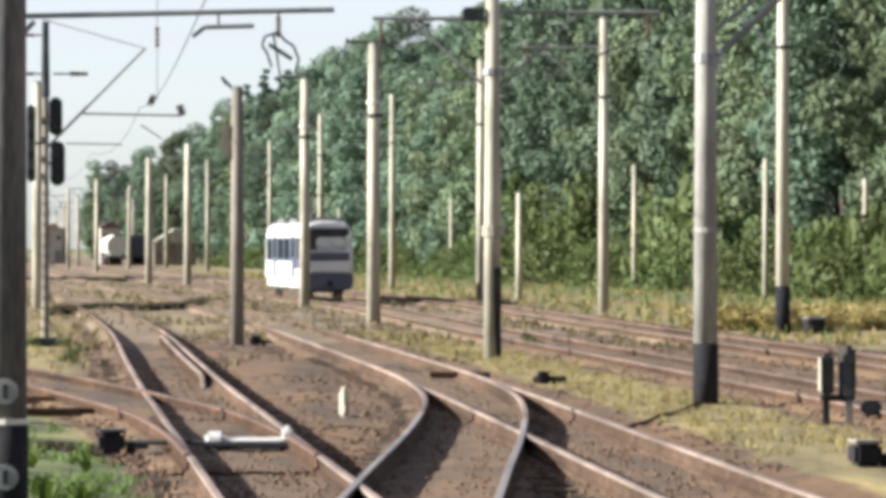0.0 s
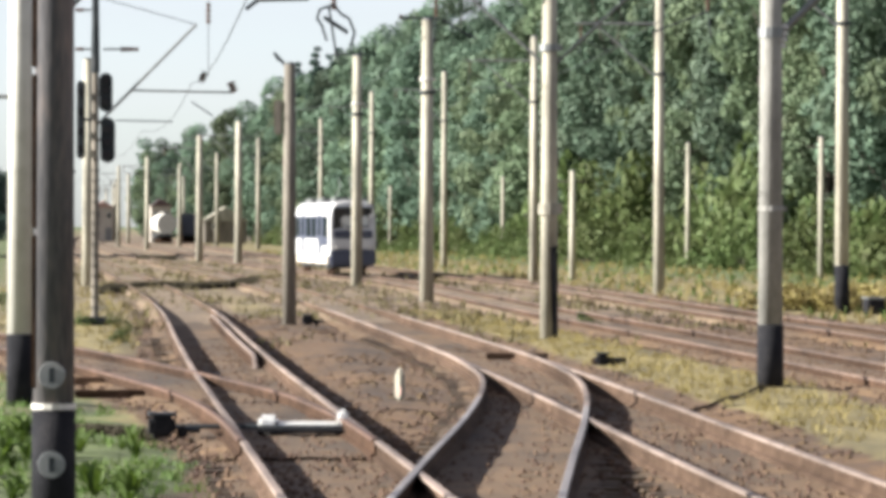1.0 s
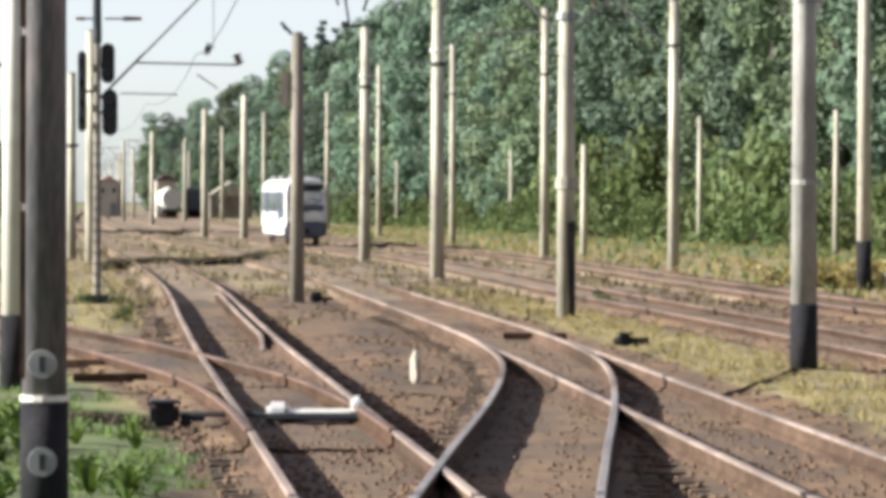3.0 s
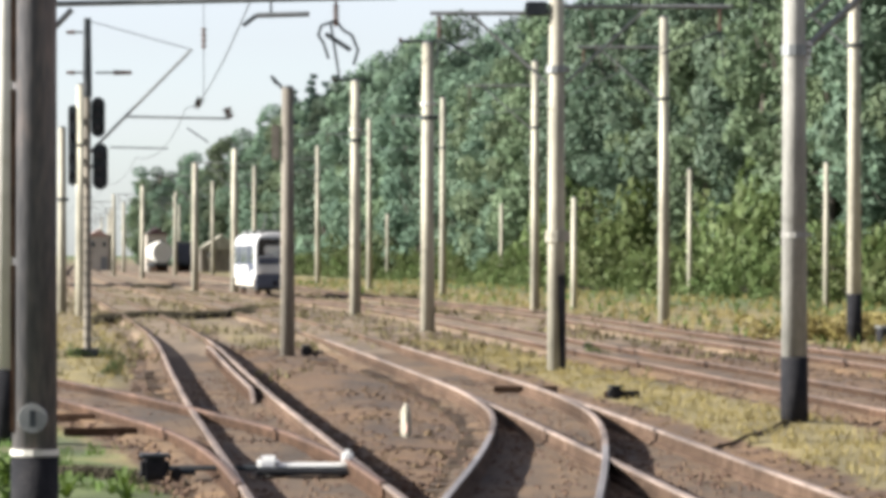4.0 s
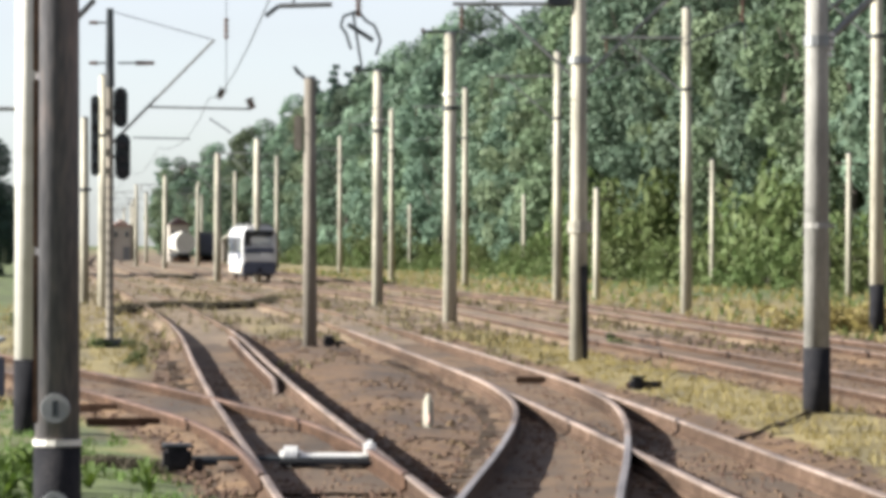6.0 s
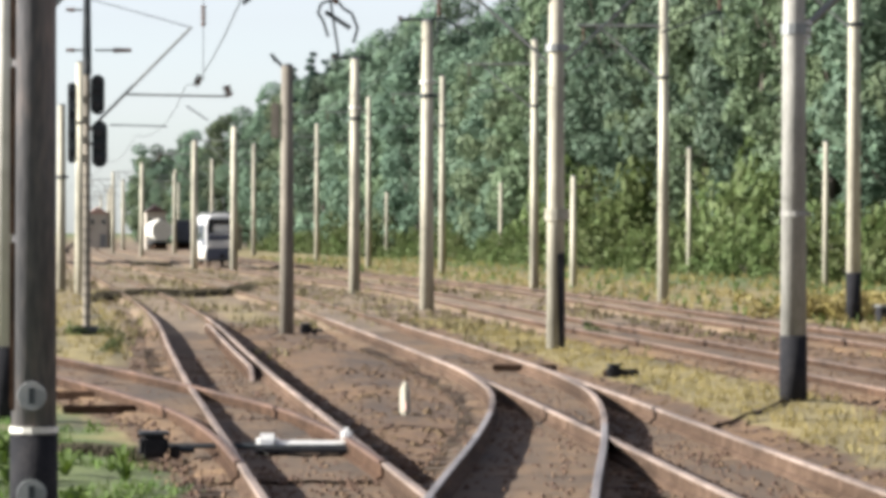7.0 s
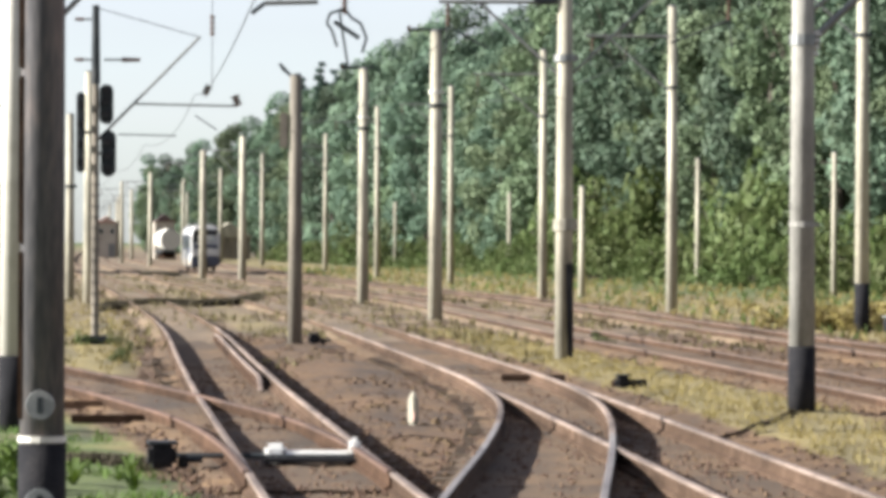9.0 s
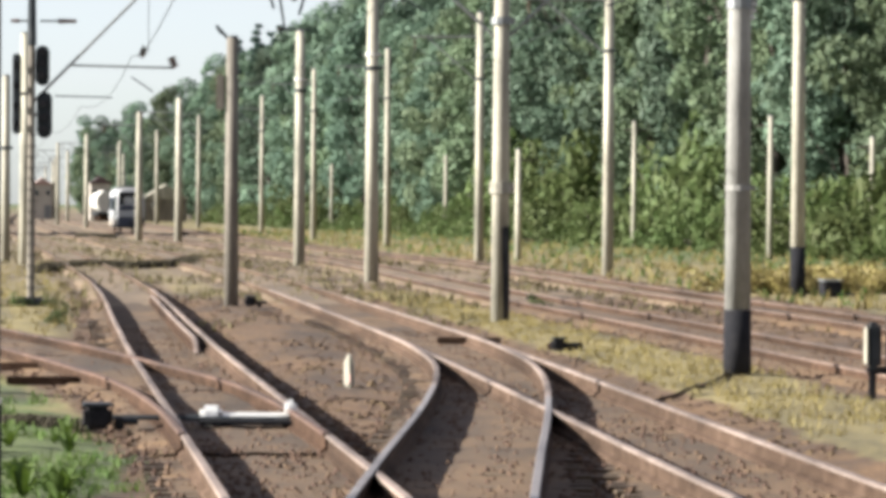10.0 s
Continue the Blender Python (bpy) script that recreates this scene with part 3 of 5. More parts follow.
def build_track(key, line, y0, y1, lift, label):
    tr = root("railway_track", 0, 0, label=label, category="railway track", group="tracks of the yard")
    part("ballast", bed_mesh(key, line, y0, y1, lift), [M["bed"], M["dust_haze_bed"]], tr, "brown dusty track ballast")
    for off in (-0.7525, 0.7525):
        part("rail", rail_mesh(line, off, y0, y1, lift, worn_to=57 if key == "B" else 118), [M["rust" if key in "DEF" else "dust_rust"], M["dull" if key in "EF" else "rusty_head" if key == "D" else "shiny" if key == "B" else "head"], M["dull" if key in "EF" else "head" if key == "B" else "dusty"]], tr)
    return tr


TRACKS = {}
for i, (key, line, y0, y1) in enumerate(LINES):
    TRACKS[key] = build_track(key, line, y0, y1, 0.0035 * i, {"A": "straight rusty railway track in brown ballast", "B": "curved connecting track with shiny worn rails", "D": "rusty track that branches off over a turnout"}.get(key, "rusty running track in brown ballast beside the grass"))


def check_rail(key, off, y0, y1):
    """A short second rail beside a running rail, flared at both ends."""
    line = dict((k, f) for k, f, _, _ in LINES)[key]
    flare = lambda y: 0.025 * (smooth(y0 + 1.5 - y, 0, 1.5) + smooth(y - y1 + 1.5, 0, 1.5)) * (-1 if off > 0 else 1)
    bm = rail_mesh(lambda y: line(y) + flare(y), off, y0, y1, 0.0, lambda y: 0.22 * (smooth(y0 + 1.6 - y, 0, 1.6) + smooth(y - y1 + 1.6, 0, 1.6)))
    part("check_rail", bm, [M["rust"], M["rusty_head" if key == "D" else "head"]], TRACKS[key])


check_rail("A", 0.53, 74, 112)
check_rail("D", -0.62, 59, 68)


# ---------- masts ----------
def rounded(bm):
    """Smooth shading for the side faces of a tube, flat for its ends."""
    for fc in bm.faces:
        fc.smooth = len(fc.verts) <= 4
    return bm


def insulator(bm, p, q, n=5, r=0.06):
    p, q = Vector(p), Vector(q)
    tube(bm, p, q, r * 0.4, n=6)
    for i in range(n):
        c = p.lerp(q, (i + 0.5) / n)
        h = (q - p).normalized() * (q - p).length / n * 0.3
        tube(bm, c - h, c + h, r, r * 0.6, n=8)


def mast(x, y, height, r0=0.22, r1=0.16, black=0.0, label="", sides=16, mat="concrete", cap=True, spin=math.pi / 8):
    """A tapered concrete mast, its tarred foot and its cap."""
    ob = root("catenary_mast", x, y, -0.1, label=label or "tapered pale concrete catenary mast", category="mast", group="catenary masts")
    top = (0, 0, height + 0.1)
    cut = black + 0.1
    rc = r0 + (r1 - r0) * cut / height
    bm = BM()
    tube(bm, (0, 0, cut if black else 0), top, rc if black else r0, r1, sides, spin=spin)
    part("shaft", rounded(bm), M[mat], ob)
    if black:
        bm = BM()
        tube(bm, (0, 0, 0), (0, 0, cut), r0 + 0.012, rc + 0.012, sides, spin=spin)
        rounded(bm)
        part("tarred_foot", bm, M["black"], ob, "black tarred foot")
    if cap:
        bm = BM()
        tube(bm, (top[0], 0, top[2]), (top[0], 0, top[2] + 0.06), r1 + 0.02, r1 * 0.6, sides, spin=spin)
        part("cap", bm, M["steel"], ob)
    return ob


def collar(ob, z, r, name="clamp", mat="steel", h=0.16):
    bm = BM()
    tube(bm, (0, 0, z - h / 2), (0, 0, z + h / 2), r, r, 12)
    box(bm, (r, 0, z), (0.12, 0.1, h * 0.9), 0.01)
    part(name, bm, M[mat], ob)


def arm(ob, z, reach, strut_z, strut_reach, r=0.05, tip_drop=0.0, name="cantilever"):
    """A horizontal arm with a slanting strut and a hanging insulator at its tip."""
    s = math.copysign(1, reach)
    bm = BM()
    tube(bm, (0, 0, z), (reach, 0, z + tip_drop), r, r * 0.9, 8)
    c = part(name, bm, M["steel"], ob)
    bm = BM()
    tube(bm, (s * 0.15, 0, strut_z), (strut_reach, 0, z - 0.03), r * 0.7, n=8)
    part("strut", bm, M["steel"], c)
    bm = BM()
    insulator(bm, (reach * 0.93, 0, z + tip_drop - 0.05), (reach * 0.93, 0, z + tip_drop - 0.55))
    part("insulator", bm, M["ceramic"], c)
    bm = BM()
    tube(bm, (reach * 0.93, 0, z + tip_drop - 0.55), (reach * 0.6, 0, z + tip_drop - 1.05), 0.025, n=6)
    tube(bm, (reach * 0.93, 0, z + tip_drop - 0.55), (reach * 0.95, 0, z + tip_drop - 1.15), 0.02, n=6)
    part("steady_arm", bm, M["dark"], c)


# the row between the running tracks
p = mast(5.87, 63.9, 9.8, 0.205, 0.15, 1.0, "pale grey concrete mast with a black tarred foot on grass", mat="grey_white", spin=0.0)
collar(p, 2.95, 0.2, "band", "grey_white", 0.08)
collar(p, 5.75, 0.2)
bm = tube(BM(), (0.15, 0, 5.75), (2.2, 0, 7.7), 0.06, n=8)
part("strut", bm, M["steel"], p, "pale grey slanting tube")
bm = BM()
insulator(bm, (0.16, -0.02, 5.5), (0.22, -0.02, 5.9), 4, 0.09)
part("insulator", bm, M["white"], p, "white porcelain insulator")
arm(p, 8.1, 4.0, 6.2, 2.4)

p = mast(3.31, 93.5, 10.0, 0.21, 0.15, 0.0, "concrete mast with a junction box and a black plate for shade")
collar(p, 3.05, 0.25, "junction_box", "concrete", 0.26)
collar(p, 6.75, 0.24)
# black plate added to paint the shaded lower side of the mast
bm = box(BM(), (0.1, -0.16, 1.15), (0.2, 0.07, 2.1), 0.02)
part("guard_plate", bm, M["black"], p, "black plate up one side, put there for shade")
arm(p, 8.15, 3.9, 6.4, 2.0)
arm(p, 8.0, -2.8, 6.4, -1.9)
bm = box(BM(), (-0.45, 0, 8.1), (0.5, 0.3, 0.32), 0.04)
part("tension_weight_box", bm, M["dark"], p)

for x, y, h, lab in ((0.67, 138.9, 9.5, "sunlit concrete mast with a rusty clamp"), (-2.15, 174.3, 9.7, "sunlit concrete mast between two tracks")):
    p = mast(x, y, h, 0.24, 0.18, 0.0, lab)
    collar(p, h - 2.35, 0.26, "clamp", "dark", 0.12)
    collar(p, h - 1.9, 0.25, "clamp", "white", 0.1)
    bar = part("crossbar", tube(BM(), (-0.95, 0, h + 0.16), (0.4, 0, h + 0.16), 0.05, n=8), M["dark"], p, "short dark crossbar on the mast top")
    part("bar_end", box(BM(), (-0.9, 0, h + 0.2), (0.12, 0.12, 0.16), 0.02), M["ceramic"], bar)

p = mast(-3.06, 107.7, 6.8, 0.19, 0.15, 0, "shorter grey-brown concrete post with a bracket on top", mat="grey", spin=0.0)
bm = tube(BM(), (0.0, 0, 6.75), (-0.42, 0, 7.2), 0.04, n=6)
tube(bm, (-0.42, 0, 7.2), (-0.3, 0, 7.0), 0.03, n=6)
part("bracket", bm, M["dark"], p)
bm = box(BM(), (-0.3, 0, 5.5), (0.22, 0.2, 0.9), 0.03)
part("cable_box", bm, M["grey"], p)

# the row along the forest side
for x, y, h in ((12.95, 122.0, 11.6), (9.5, 155.9, 11.3), (5.81, 191.7, 11.3), (2.16, 255.6, 12.0), (-2.75, 304.3, 12.3), (-7.7, 361.7, 11.8)):
    p = mast(x, y, h, 0.22, 0.16, 1.4 if y < 130 else 0.0, "tall sunlit concrete mast by the forest edge" if y > 130 else "tall concrete mast with a dark foot in yellow grass")
    collar(p, h - 2.9, 0.23, "clamp", "dark", 0.1)
    arm(p, h - 1.0, -3.2, h - 3.0, -2.4)

# smaller line of posts before the trees
for x, y, h in ((20.5, 206.0, 7.0), (16.9, 252.0, 7.6), (7.9, 199.7, 5.2), (7.7, 345.0, 6.6), (-2.0, 420.0, 6.5), (25.5, 206.0, 6.0)):
    p = mast(x, y, h, 0.17, 0.13, 0, "thin weathered post in tall grass before the trees", sides=12)
    bm = tube(BM(), (-0.7, 0, h - 0.4), (0.7, 0, h - 0.4), 0.05, n=6)
    part("crossarm", bm, M["bark"], p)

# far masts on both sides of the line
for x, y, h in ((-11.1, 271.0, 9.3), (-14.6, 290.0, 8.8), (-16.5, 455.0, 12.0), (-38.0, 565.0, 9.5), (-45.0, 640.0, 9.5), (-51.0, 720.0, 9.5), (-27.0, 430.0, 9.5), (-39.5, 730.0, 11.0), (-33.5, 610.0, 11.5), (-24.0, 520.0, 11.5), (-27.8, 505.0, 9.5), (-34.8, 500.0, 9.6), (-58.0, 800.0, 9.5)):
    p = mast(x, y, h, 0.26, 0.19, 0, "distant pale concrete mast beside the line")
    arm(p, h - 0.8, -2.6, h - 2.6, -1.8)

# masts on the near side
p = mast(-5.45, 57.2, 9.5, 0.19, 0.15, 1.0, "sunlit whitish concrete mast with a black foot", mat="white")
bm = tube(BM(), (0, 0, 6.04), (5.3, 0, 6.16), 0.04, n=8)
c = part("cantilever", bm, M["steel"], p)
bm = tube(BM(), (0.15, 0, 5.2), (0.9, 0, 5.98), 0.04, n=8)
part("strut", bm, M["steel"], c)
for rx_, z0, z1 in ((4.48, 6.05, 5.75),):
    bm = BM()
    tube(bm, (rx_, 0, 6.1), (rx_, 0, z0), 0.02, n=6)
    insulator(bm, (rx_, 0, z0), (rx_, 0, z1), 5, 0.05)
    part("insulator", bm, M["ceramic"], c)
for sx, pts in ((-1, [(0.0, 0.1), (0.2, 0.03), (0.24, -0.1), (0.17, -0.2), (0.1, -0.42)]), (1, [(0.0, 0.1), (0.1, -0.03), (0.22, -0.1), (0.3, -0.3), (0.24, -0.5)])):
    bm = BM()
    for (x0, z0), (x1, z1) in zip(pts, pts[1:]):
        tube(bm, (4.48 + sx * x0, 0.02 * sx, 5.73 + z0), (4.48 + sx * x1, 0.02 * sx, 5.73 + z1), 0.018, n=6)
    part("jumper_loop", bm, M["dark"], c)
part("dropper", tube(BM(), (4.41, 0, 5.79), (4.53, 0, 5.03), 0.016, n=6), M["dark"], c)
part("jumper_clamp", tube(BM(), (4.34, 0, 5.65), (4.68, 0, 5.43), 0.03, n=6), M["dark"], c)
part("register_arm", tube(BM(), (3.4, 0, 5.90), (4.12, 0, 5.92), 0.035, n=8), M["steel"], c)
part("register_loop", tube(BM(), (3.4, 0, 5.90), (3.22, 0, 5.76), 0.03, n=8), M["dark"], c)
part("hanger", tube(BM(), (3.6, 0, 5.92), (3.6, 0, 6.08), 0.015, n=5), M["dark"], c)
part("side_arm", tube(BM(), (-0.12, 0, 4.5), (-2.4, 0, 4.5), 0.03, n=8), M["steel"], p, "pale grey side arm")

n_pole = mast(-3.02, 34.2, 9.5, 0.185, 0.165, 0.92, "dark weathered concrete mast with a white ring and number plates", sides=16, mat="old")
part("white_ring", tube(BM(), (0, 0, 1.035), (0, 0, 1.085), 0.199, 0.199, 16, spin=math.pi / 8), M["white"], n_pole, "worn white painted ring")
for z in (1.24, 0.45):
    bm = BM()
    tube(bm, (0.0, -0.19, z + 0.1), (0.0, -0.205, z + 0.1), 0.12, 0.115, 20)
    pl = part("number_plate", bm, M["steel"], n_pole, "grey oval number plate")
    bm = box(BM(), (0, -0.209, z + 0.1), (0.05, 0.006, 0.13), 0.0)
    part("mark_bar", bm, M["dark"], pl)
for k in range(4):
    part("conduit", box(BM(), (-0.165, -0.08, 1.9 + k * 1.42), (0.05, 0.05, 1.36), 0.012), M["rust"], n_pole, "rusty brown conduit")

# masts beside the signal, one with a cantilever for the wire
p = mast(-13.6, 176.0, 9.6, 0.26, 0.2, 0, "pale concrete mast with a slanting tube cantilever")
bm = tube(BM(), (0.12, 0, 6.65), (4.6, 0, 11.2), 0.06, n=8)
c = part("cantilever", bm, M["steel"], p, "slanting grey tube")
bm = tube(BM(), (1.9, 0, 8.38), (6.1, 0, 8.3), 0.045, n=8)
part("register_tube", bm, M["steel"], c)
bm = BM()
for p0, p1, k, rad in (((4.75, 0, 9.0), (5.0, 0, 8.9), 3, 0.3), ((6.05, 0, 8.75), (6.2, 0, 8.3), 3, 0.22), ((5.1, 0, 12.1), (5.1, 0, 11.2), 4, 0.12)):
    bm = BM()
    insulator(bm, p0, p1, k, rad)
    part("insulator", bm, M["ceramic"], c)
for p0, p1, rad in (((0.2, 0, 12.4), (4.5, 0, 11.2), 0.02), ((5.1, 0, 13.6), (5.1, 0, 8.95), 0.015), ((4.4, 0, 7.9), (5.3, 0, 7.3), 0.03), ((1.2, 0, 7.1), (3.6, 0, 7.05), 0.03)):
    part("stay_wire", tube(BM(), p0, p1, rad, n=5), M["dark"], c)
p = mast(-14.9, 182.0, 8.0, 0.2, 0.16, 0, "plain concrete mast beside the signal")
collar(p, 5.0, 0.24, "clamp", "dark", 0.12)


# ---------- colour light signal ----------
def signal(x, y):
    s = root("railway_signal", x, y, -0.05, label="tall grey railway signal mast with two dark oval boards", category="signal")
    bm = tube(BM(), (0, 0, 0), (0, 0, 6.5), 0.1, 0.085, 12)
    part("post", bm, M["grey"], s)
    bm = tube(BM(), (0, 0, 6.5), (0, 0, 8.45), 0.12, 0.09, 10)
    part("upper_post", bm, M["dark"], s)
    bm = box(BM(), (0, 0, 0.12), (0.75, 0.5, 0.3), 0.08)
    part("foot", bm, M["dark"], s)
    for zc, hh, dx, r, lamps in ((6.0, 1.0, 0.26, 0.17, (-0.24, 0.06, 0.33)), (4.78, 1.16, 0.31, 0.19, (-0.36, -0.05, 0.28)), (5.3, 2.0, -0.37, 0.11, (-0.75, -0.3, 0.2, 0.7))):
        bm = BM()
        tube(bm, (dx, 0.06, zc + hh / 2 - r), (dx, 0.14, zc + hh / 2 - r), r, n=20)
        tube(bm, (dx, 0.06, zc - hh / 2 + r), (dx, 0.14, zc - hh / 2 + r), r, n=20)
        box(bm, (dx, 0.10, zc), (2 * r, 0.078, hh - 2 * r))
        b = part("background_board", bm, M["dark"], s, "black oval background board")
        for k in lamps:
            part("lamp_hood", tube(BM(), (dx, 0.06, zc + k), (dx, -0.16, zc + k), 0.085, 0.095, 12), M["black"], b)
        part("board_bracket", box(BM(), (dx / 2, 0.06, zc), (abs(dx), 0.05, 0.07), 0.01), M["dark"], b)
    for k in range(15):
        part("rung", tube(BM(), (-0.13, -0.1, 0.5 + k * 0.27), (0.13, -0.1, 0.5 + k * 0.27), 0.012, n=5), M["dark"], s)
    for z, x0, x1, th in ((7.1, 0.2, 1.1, 0.11), (7.1, -0.52, -0.1, 0.09), (8.1, -0.52, -0.1, 0.09)):
        arm_ = part("crossarm", box(BM(), ((x0 + x1) / 2, 0, z), (x1 - x0, 0.07, 0.05), 0.01), M["steel"], s)
        part("insulator", tube(BM(), (x0 + 0.5 * (x1 - x0), 0, z), (x1 if x1 > 0 else x0, 0, z), th * 0.55, th * 0.4, 10), M["ceramic"], arm_)


signal(-7.93, 104.5)


# ---------- contact wires ----------
def wire(line, off, z, y0, y1, span):
    bm = BM()
    y = y0
    prev = None
    while y <= y1:
        q = ((y - y0) % span) / span
        pt = Vector((line(y) + off, y, z - 0.5 * (4 * q * (1 - q))))
        if prev is not None:
            tube(bm, prev, pt, 0.011, n=4)
        prev = pt
        y += span / 6
    tagged(link_mesh("contact_wire", bm, M["dark"]), "thin dark overhead wire sagging between masts", "overhead wire", "overhead wires")


wire(LINE_A, 0.1, 6.6, 57, 477, 60)
wire(LINE_E, 0.0, 7.3, 94, 470, 47)
wire(LINE_C, 0.1, 6.9, 93, 465, 62)


# ---------- small trackside things ----------
def dwarf_marker(x, y):
    d = root("marker_post", x, y, -0.06, -38, label="small white painted marker post in brown gravel", category="marker post")
    bm = box(BM(), (0, 0, 0.2), (0.15, 0.12, 0.4), 0.03)
    tube(bm, (0, 0, 0.38), (0.01, 0, 0.47), 0.06, 0.03, 8)
    part("post", bm, M["concrete"], d)
    part("faded_stripe", box(BM(), (0.03, -0.062, 0.13), (0.07, 0.006, 0.12)), M["roof"], d)


dwarf_marker(-0.02, 60.5)


def point_rod(x, y):
    d = root("point_rod_cover", x, y, 0.02, label="white painted cover over the rods of the turnout", category="point rod")
    part("cover", box(BM(), (0, 0, 0.05), (0.92, 0.26, 0.12), 0.03), M["bright"], d)
    part("cover_end", box(BM(), (-0.42, 0, 0.07), (0.26, 0.3, 0.24), 0.05), M["bright"], d)
    part("crank", box(BM(), (0.5, 0.05, 0.11), (0.14, 0.24, 0.3), 0.04), M["bright"], d)
    bm = BM()
    tube(bm, (-1.6, -0.15, 0.05), (0.6, -0.15, 0.05), 0.025, n=8)
    tube(bm, (-1.6, 0.17, 0.05), (0.6, 0.17, 0.05), 0.025, n=8)
    part("rod", bm, M["dark"], d)
    # black slab added to paint the shade below the cover
    part("trough", box(BM(), (0.1, -0.28, 0.015), (1.3, 0.34, 0.05), 0.015), M["black"], d)


point_rod(-1.2, 49.1)


def point_machine(x, y, s=1.0, label="black cast point machine beside the rails", lid="dark"):
    d = root("point_machine", x, y, -0.05, 6, label=label, category="point machine")
    part("housing", box(BM(), (0, 0, 0.2 * s), (0.42 * s, 0.6 * s, 0.34 * s), 0.05), M["black"], d)
    part("lid", box(BM(), (0, 0, 0.39 * s), (0.46 * s, 0.64 * s, 0.05 * s), 0.02), M[lid], d)
    part("rod", tube(BM(), (0.2, 0, 0.12), (0.6 * s, 0, 0.1), 0.035, n=8), M["dark"], d)
    part("bracket", box(BM(), (0.32 * s, 0.05, 0.08), (0.12, 0.3, 0.16), 0.03), M["rubber"], d)


point_machine(-2.9, 48.4, 0.78)
point_machine(6.25, 45.3, 0.8, "dark trackside box with a grey lid in dry grass", "grey")
point_machine(-2.55, 106.8, 0.7, "dark trackside box by a concrete post")
point_machine(3.72, 75.5, 0.62, "low dark box at the edge of the ballast")
point_machine(13.8, 121.0, 1.3, "dark box with a grey lid at the edge of yellow grass", "steel")
point_machine(4.85, 114.0, 0.5, "small dark box between the rails")


def bond_cable(points, label):
    d = tagged(new("earthing_cable"), label, "cable")
    bm = BM()
    pts = [Vector((x, y, ground_z(x, y) + 0.025)) for x, y in points]
    for p0, p1 in zip(pts, pts[1:]):
        tube(bm, p0, p1, 0.024, n=6)
    part("cable", bm, M["rust"], d)


bond_cable([(5.7, 63.75), (5.45, 62.6), (5.15, 61.2), (4.85, 59.8), (4.5, 58.4), (4.1, 57.5), (3.6, 56.8)], "dark earthing cable from a mast foot to the rail")


def ground_signal(x, y):
    d = root("ground_signal", x, y, -0.05, label="small dark ground signal with white edges on legs", category="ground signal")
    for dx in (-0.17, 0.17):
        part("leg", box(BM(), (dx, 0, 0.22), (0.1, 0.09, 0.48), 0.015), M["black" if dx < 0 else "steel"], d)
    h = part("head", box(BM(), (0.14, 0, 0.78), (0.24, 0.3, 0.8), 0.06), M["dark"], d)
    for dz in (0.2, -0.12):
        part("lens", tube(BM(), (0.14, -0.15, 0.78 + dz), (0.14, -0.22, 0.78 + dz), 0.08, 0.09, 12), M["glass"], h)
    part("top_mark", box(BM(), (0.06, -0.156, 1.06), (0.13, 0.02, 0.26), 0.01), M["concrete"], h, "faded pale mark")
    k = part("side_box", box(BM(), (-0.16, 0, 0.74), (0.2, 0.26, 0.64), 0.05), M["dark"], d)
    part("edge_stripe", box(BM(), (-0.262, -0.02, 0.74), (0.025, 0.26, 0.5), 0.01), M["concrete"], k, "faded pale edge")
    part("crossbar", box(BM(), (0, 0, 0.4), (0.5, 0.12, 0.1), 0.02), M["black"], d)
    part("cable_box", box(BM(), (0.5, 0.1, 0.25), (0.3, 0.3, 0.22), 0.05), M["dark"], d)


ground_signal(7.27, 57.2)


def bar_stub(x, y, rz, L, label):
    d = root("spare_rail", x, y, -0.03, rz, label=label, category="rail")
    part("bar", box(BM(), (0, 0, 0.07), (L, 0.09, 0.13), 0.02), M["rust"], d)


bar_stub(-9.3, 71.5, 4, 2.2, "old rusty rail lying in the grass")

# short dark bars laid along dark lines on the ground
bar_stub(-4.35, 59.8, 3, 1.05, "short dark bar beside the branch track")
bar_stub(3.85, 75.7, 24, 0.7, "short dark rail leaning by a trackside box")
bar_stub(2.2, 78.4, -3, 1.2, "dark bar across between the rails")
bar_stub(-5.1, 64.9, -4, 0.6, "short dark bar in the weeds")

cab = root("relay_cabinet", -7.6, 70.0, -0.05, 18, label="dark blue-grey trackside cabinet with a slanting lid", category="cabinet")
part("body", box(BM(), (0, 0, 0.35), (1.0, 0.6, 0.8), 0.03), M["navy"], cab)
bm = box(BM(), (0, 0, 0), (1.1, 0.7, 0.06), 0.02)
bmesh.ops.transform(bm, matrix=pose(0, 0, 0.85, 0, -22, 0), verts=bm.verts)
part("lid", bm, M["steel"], cab)


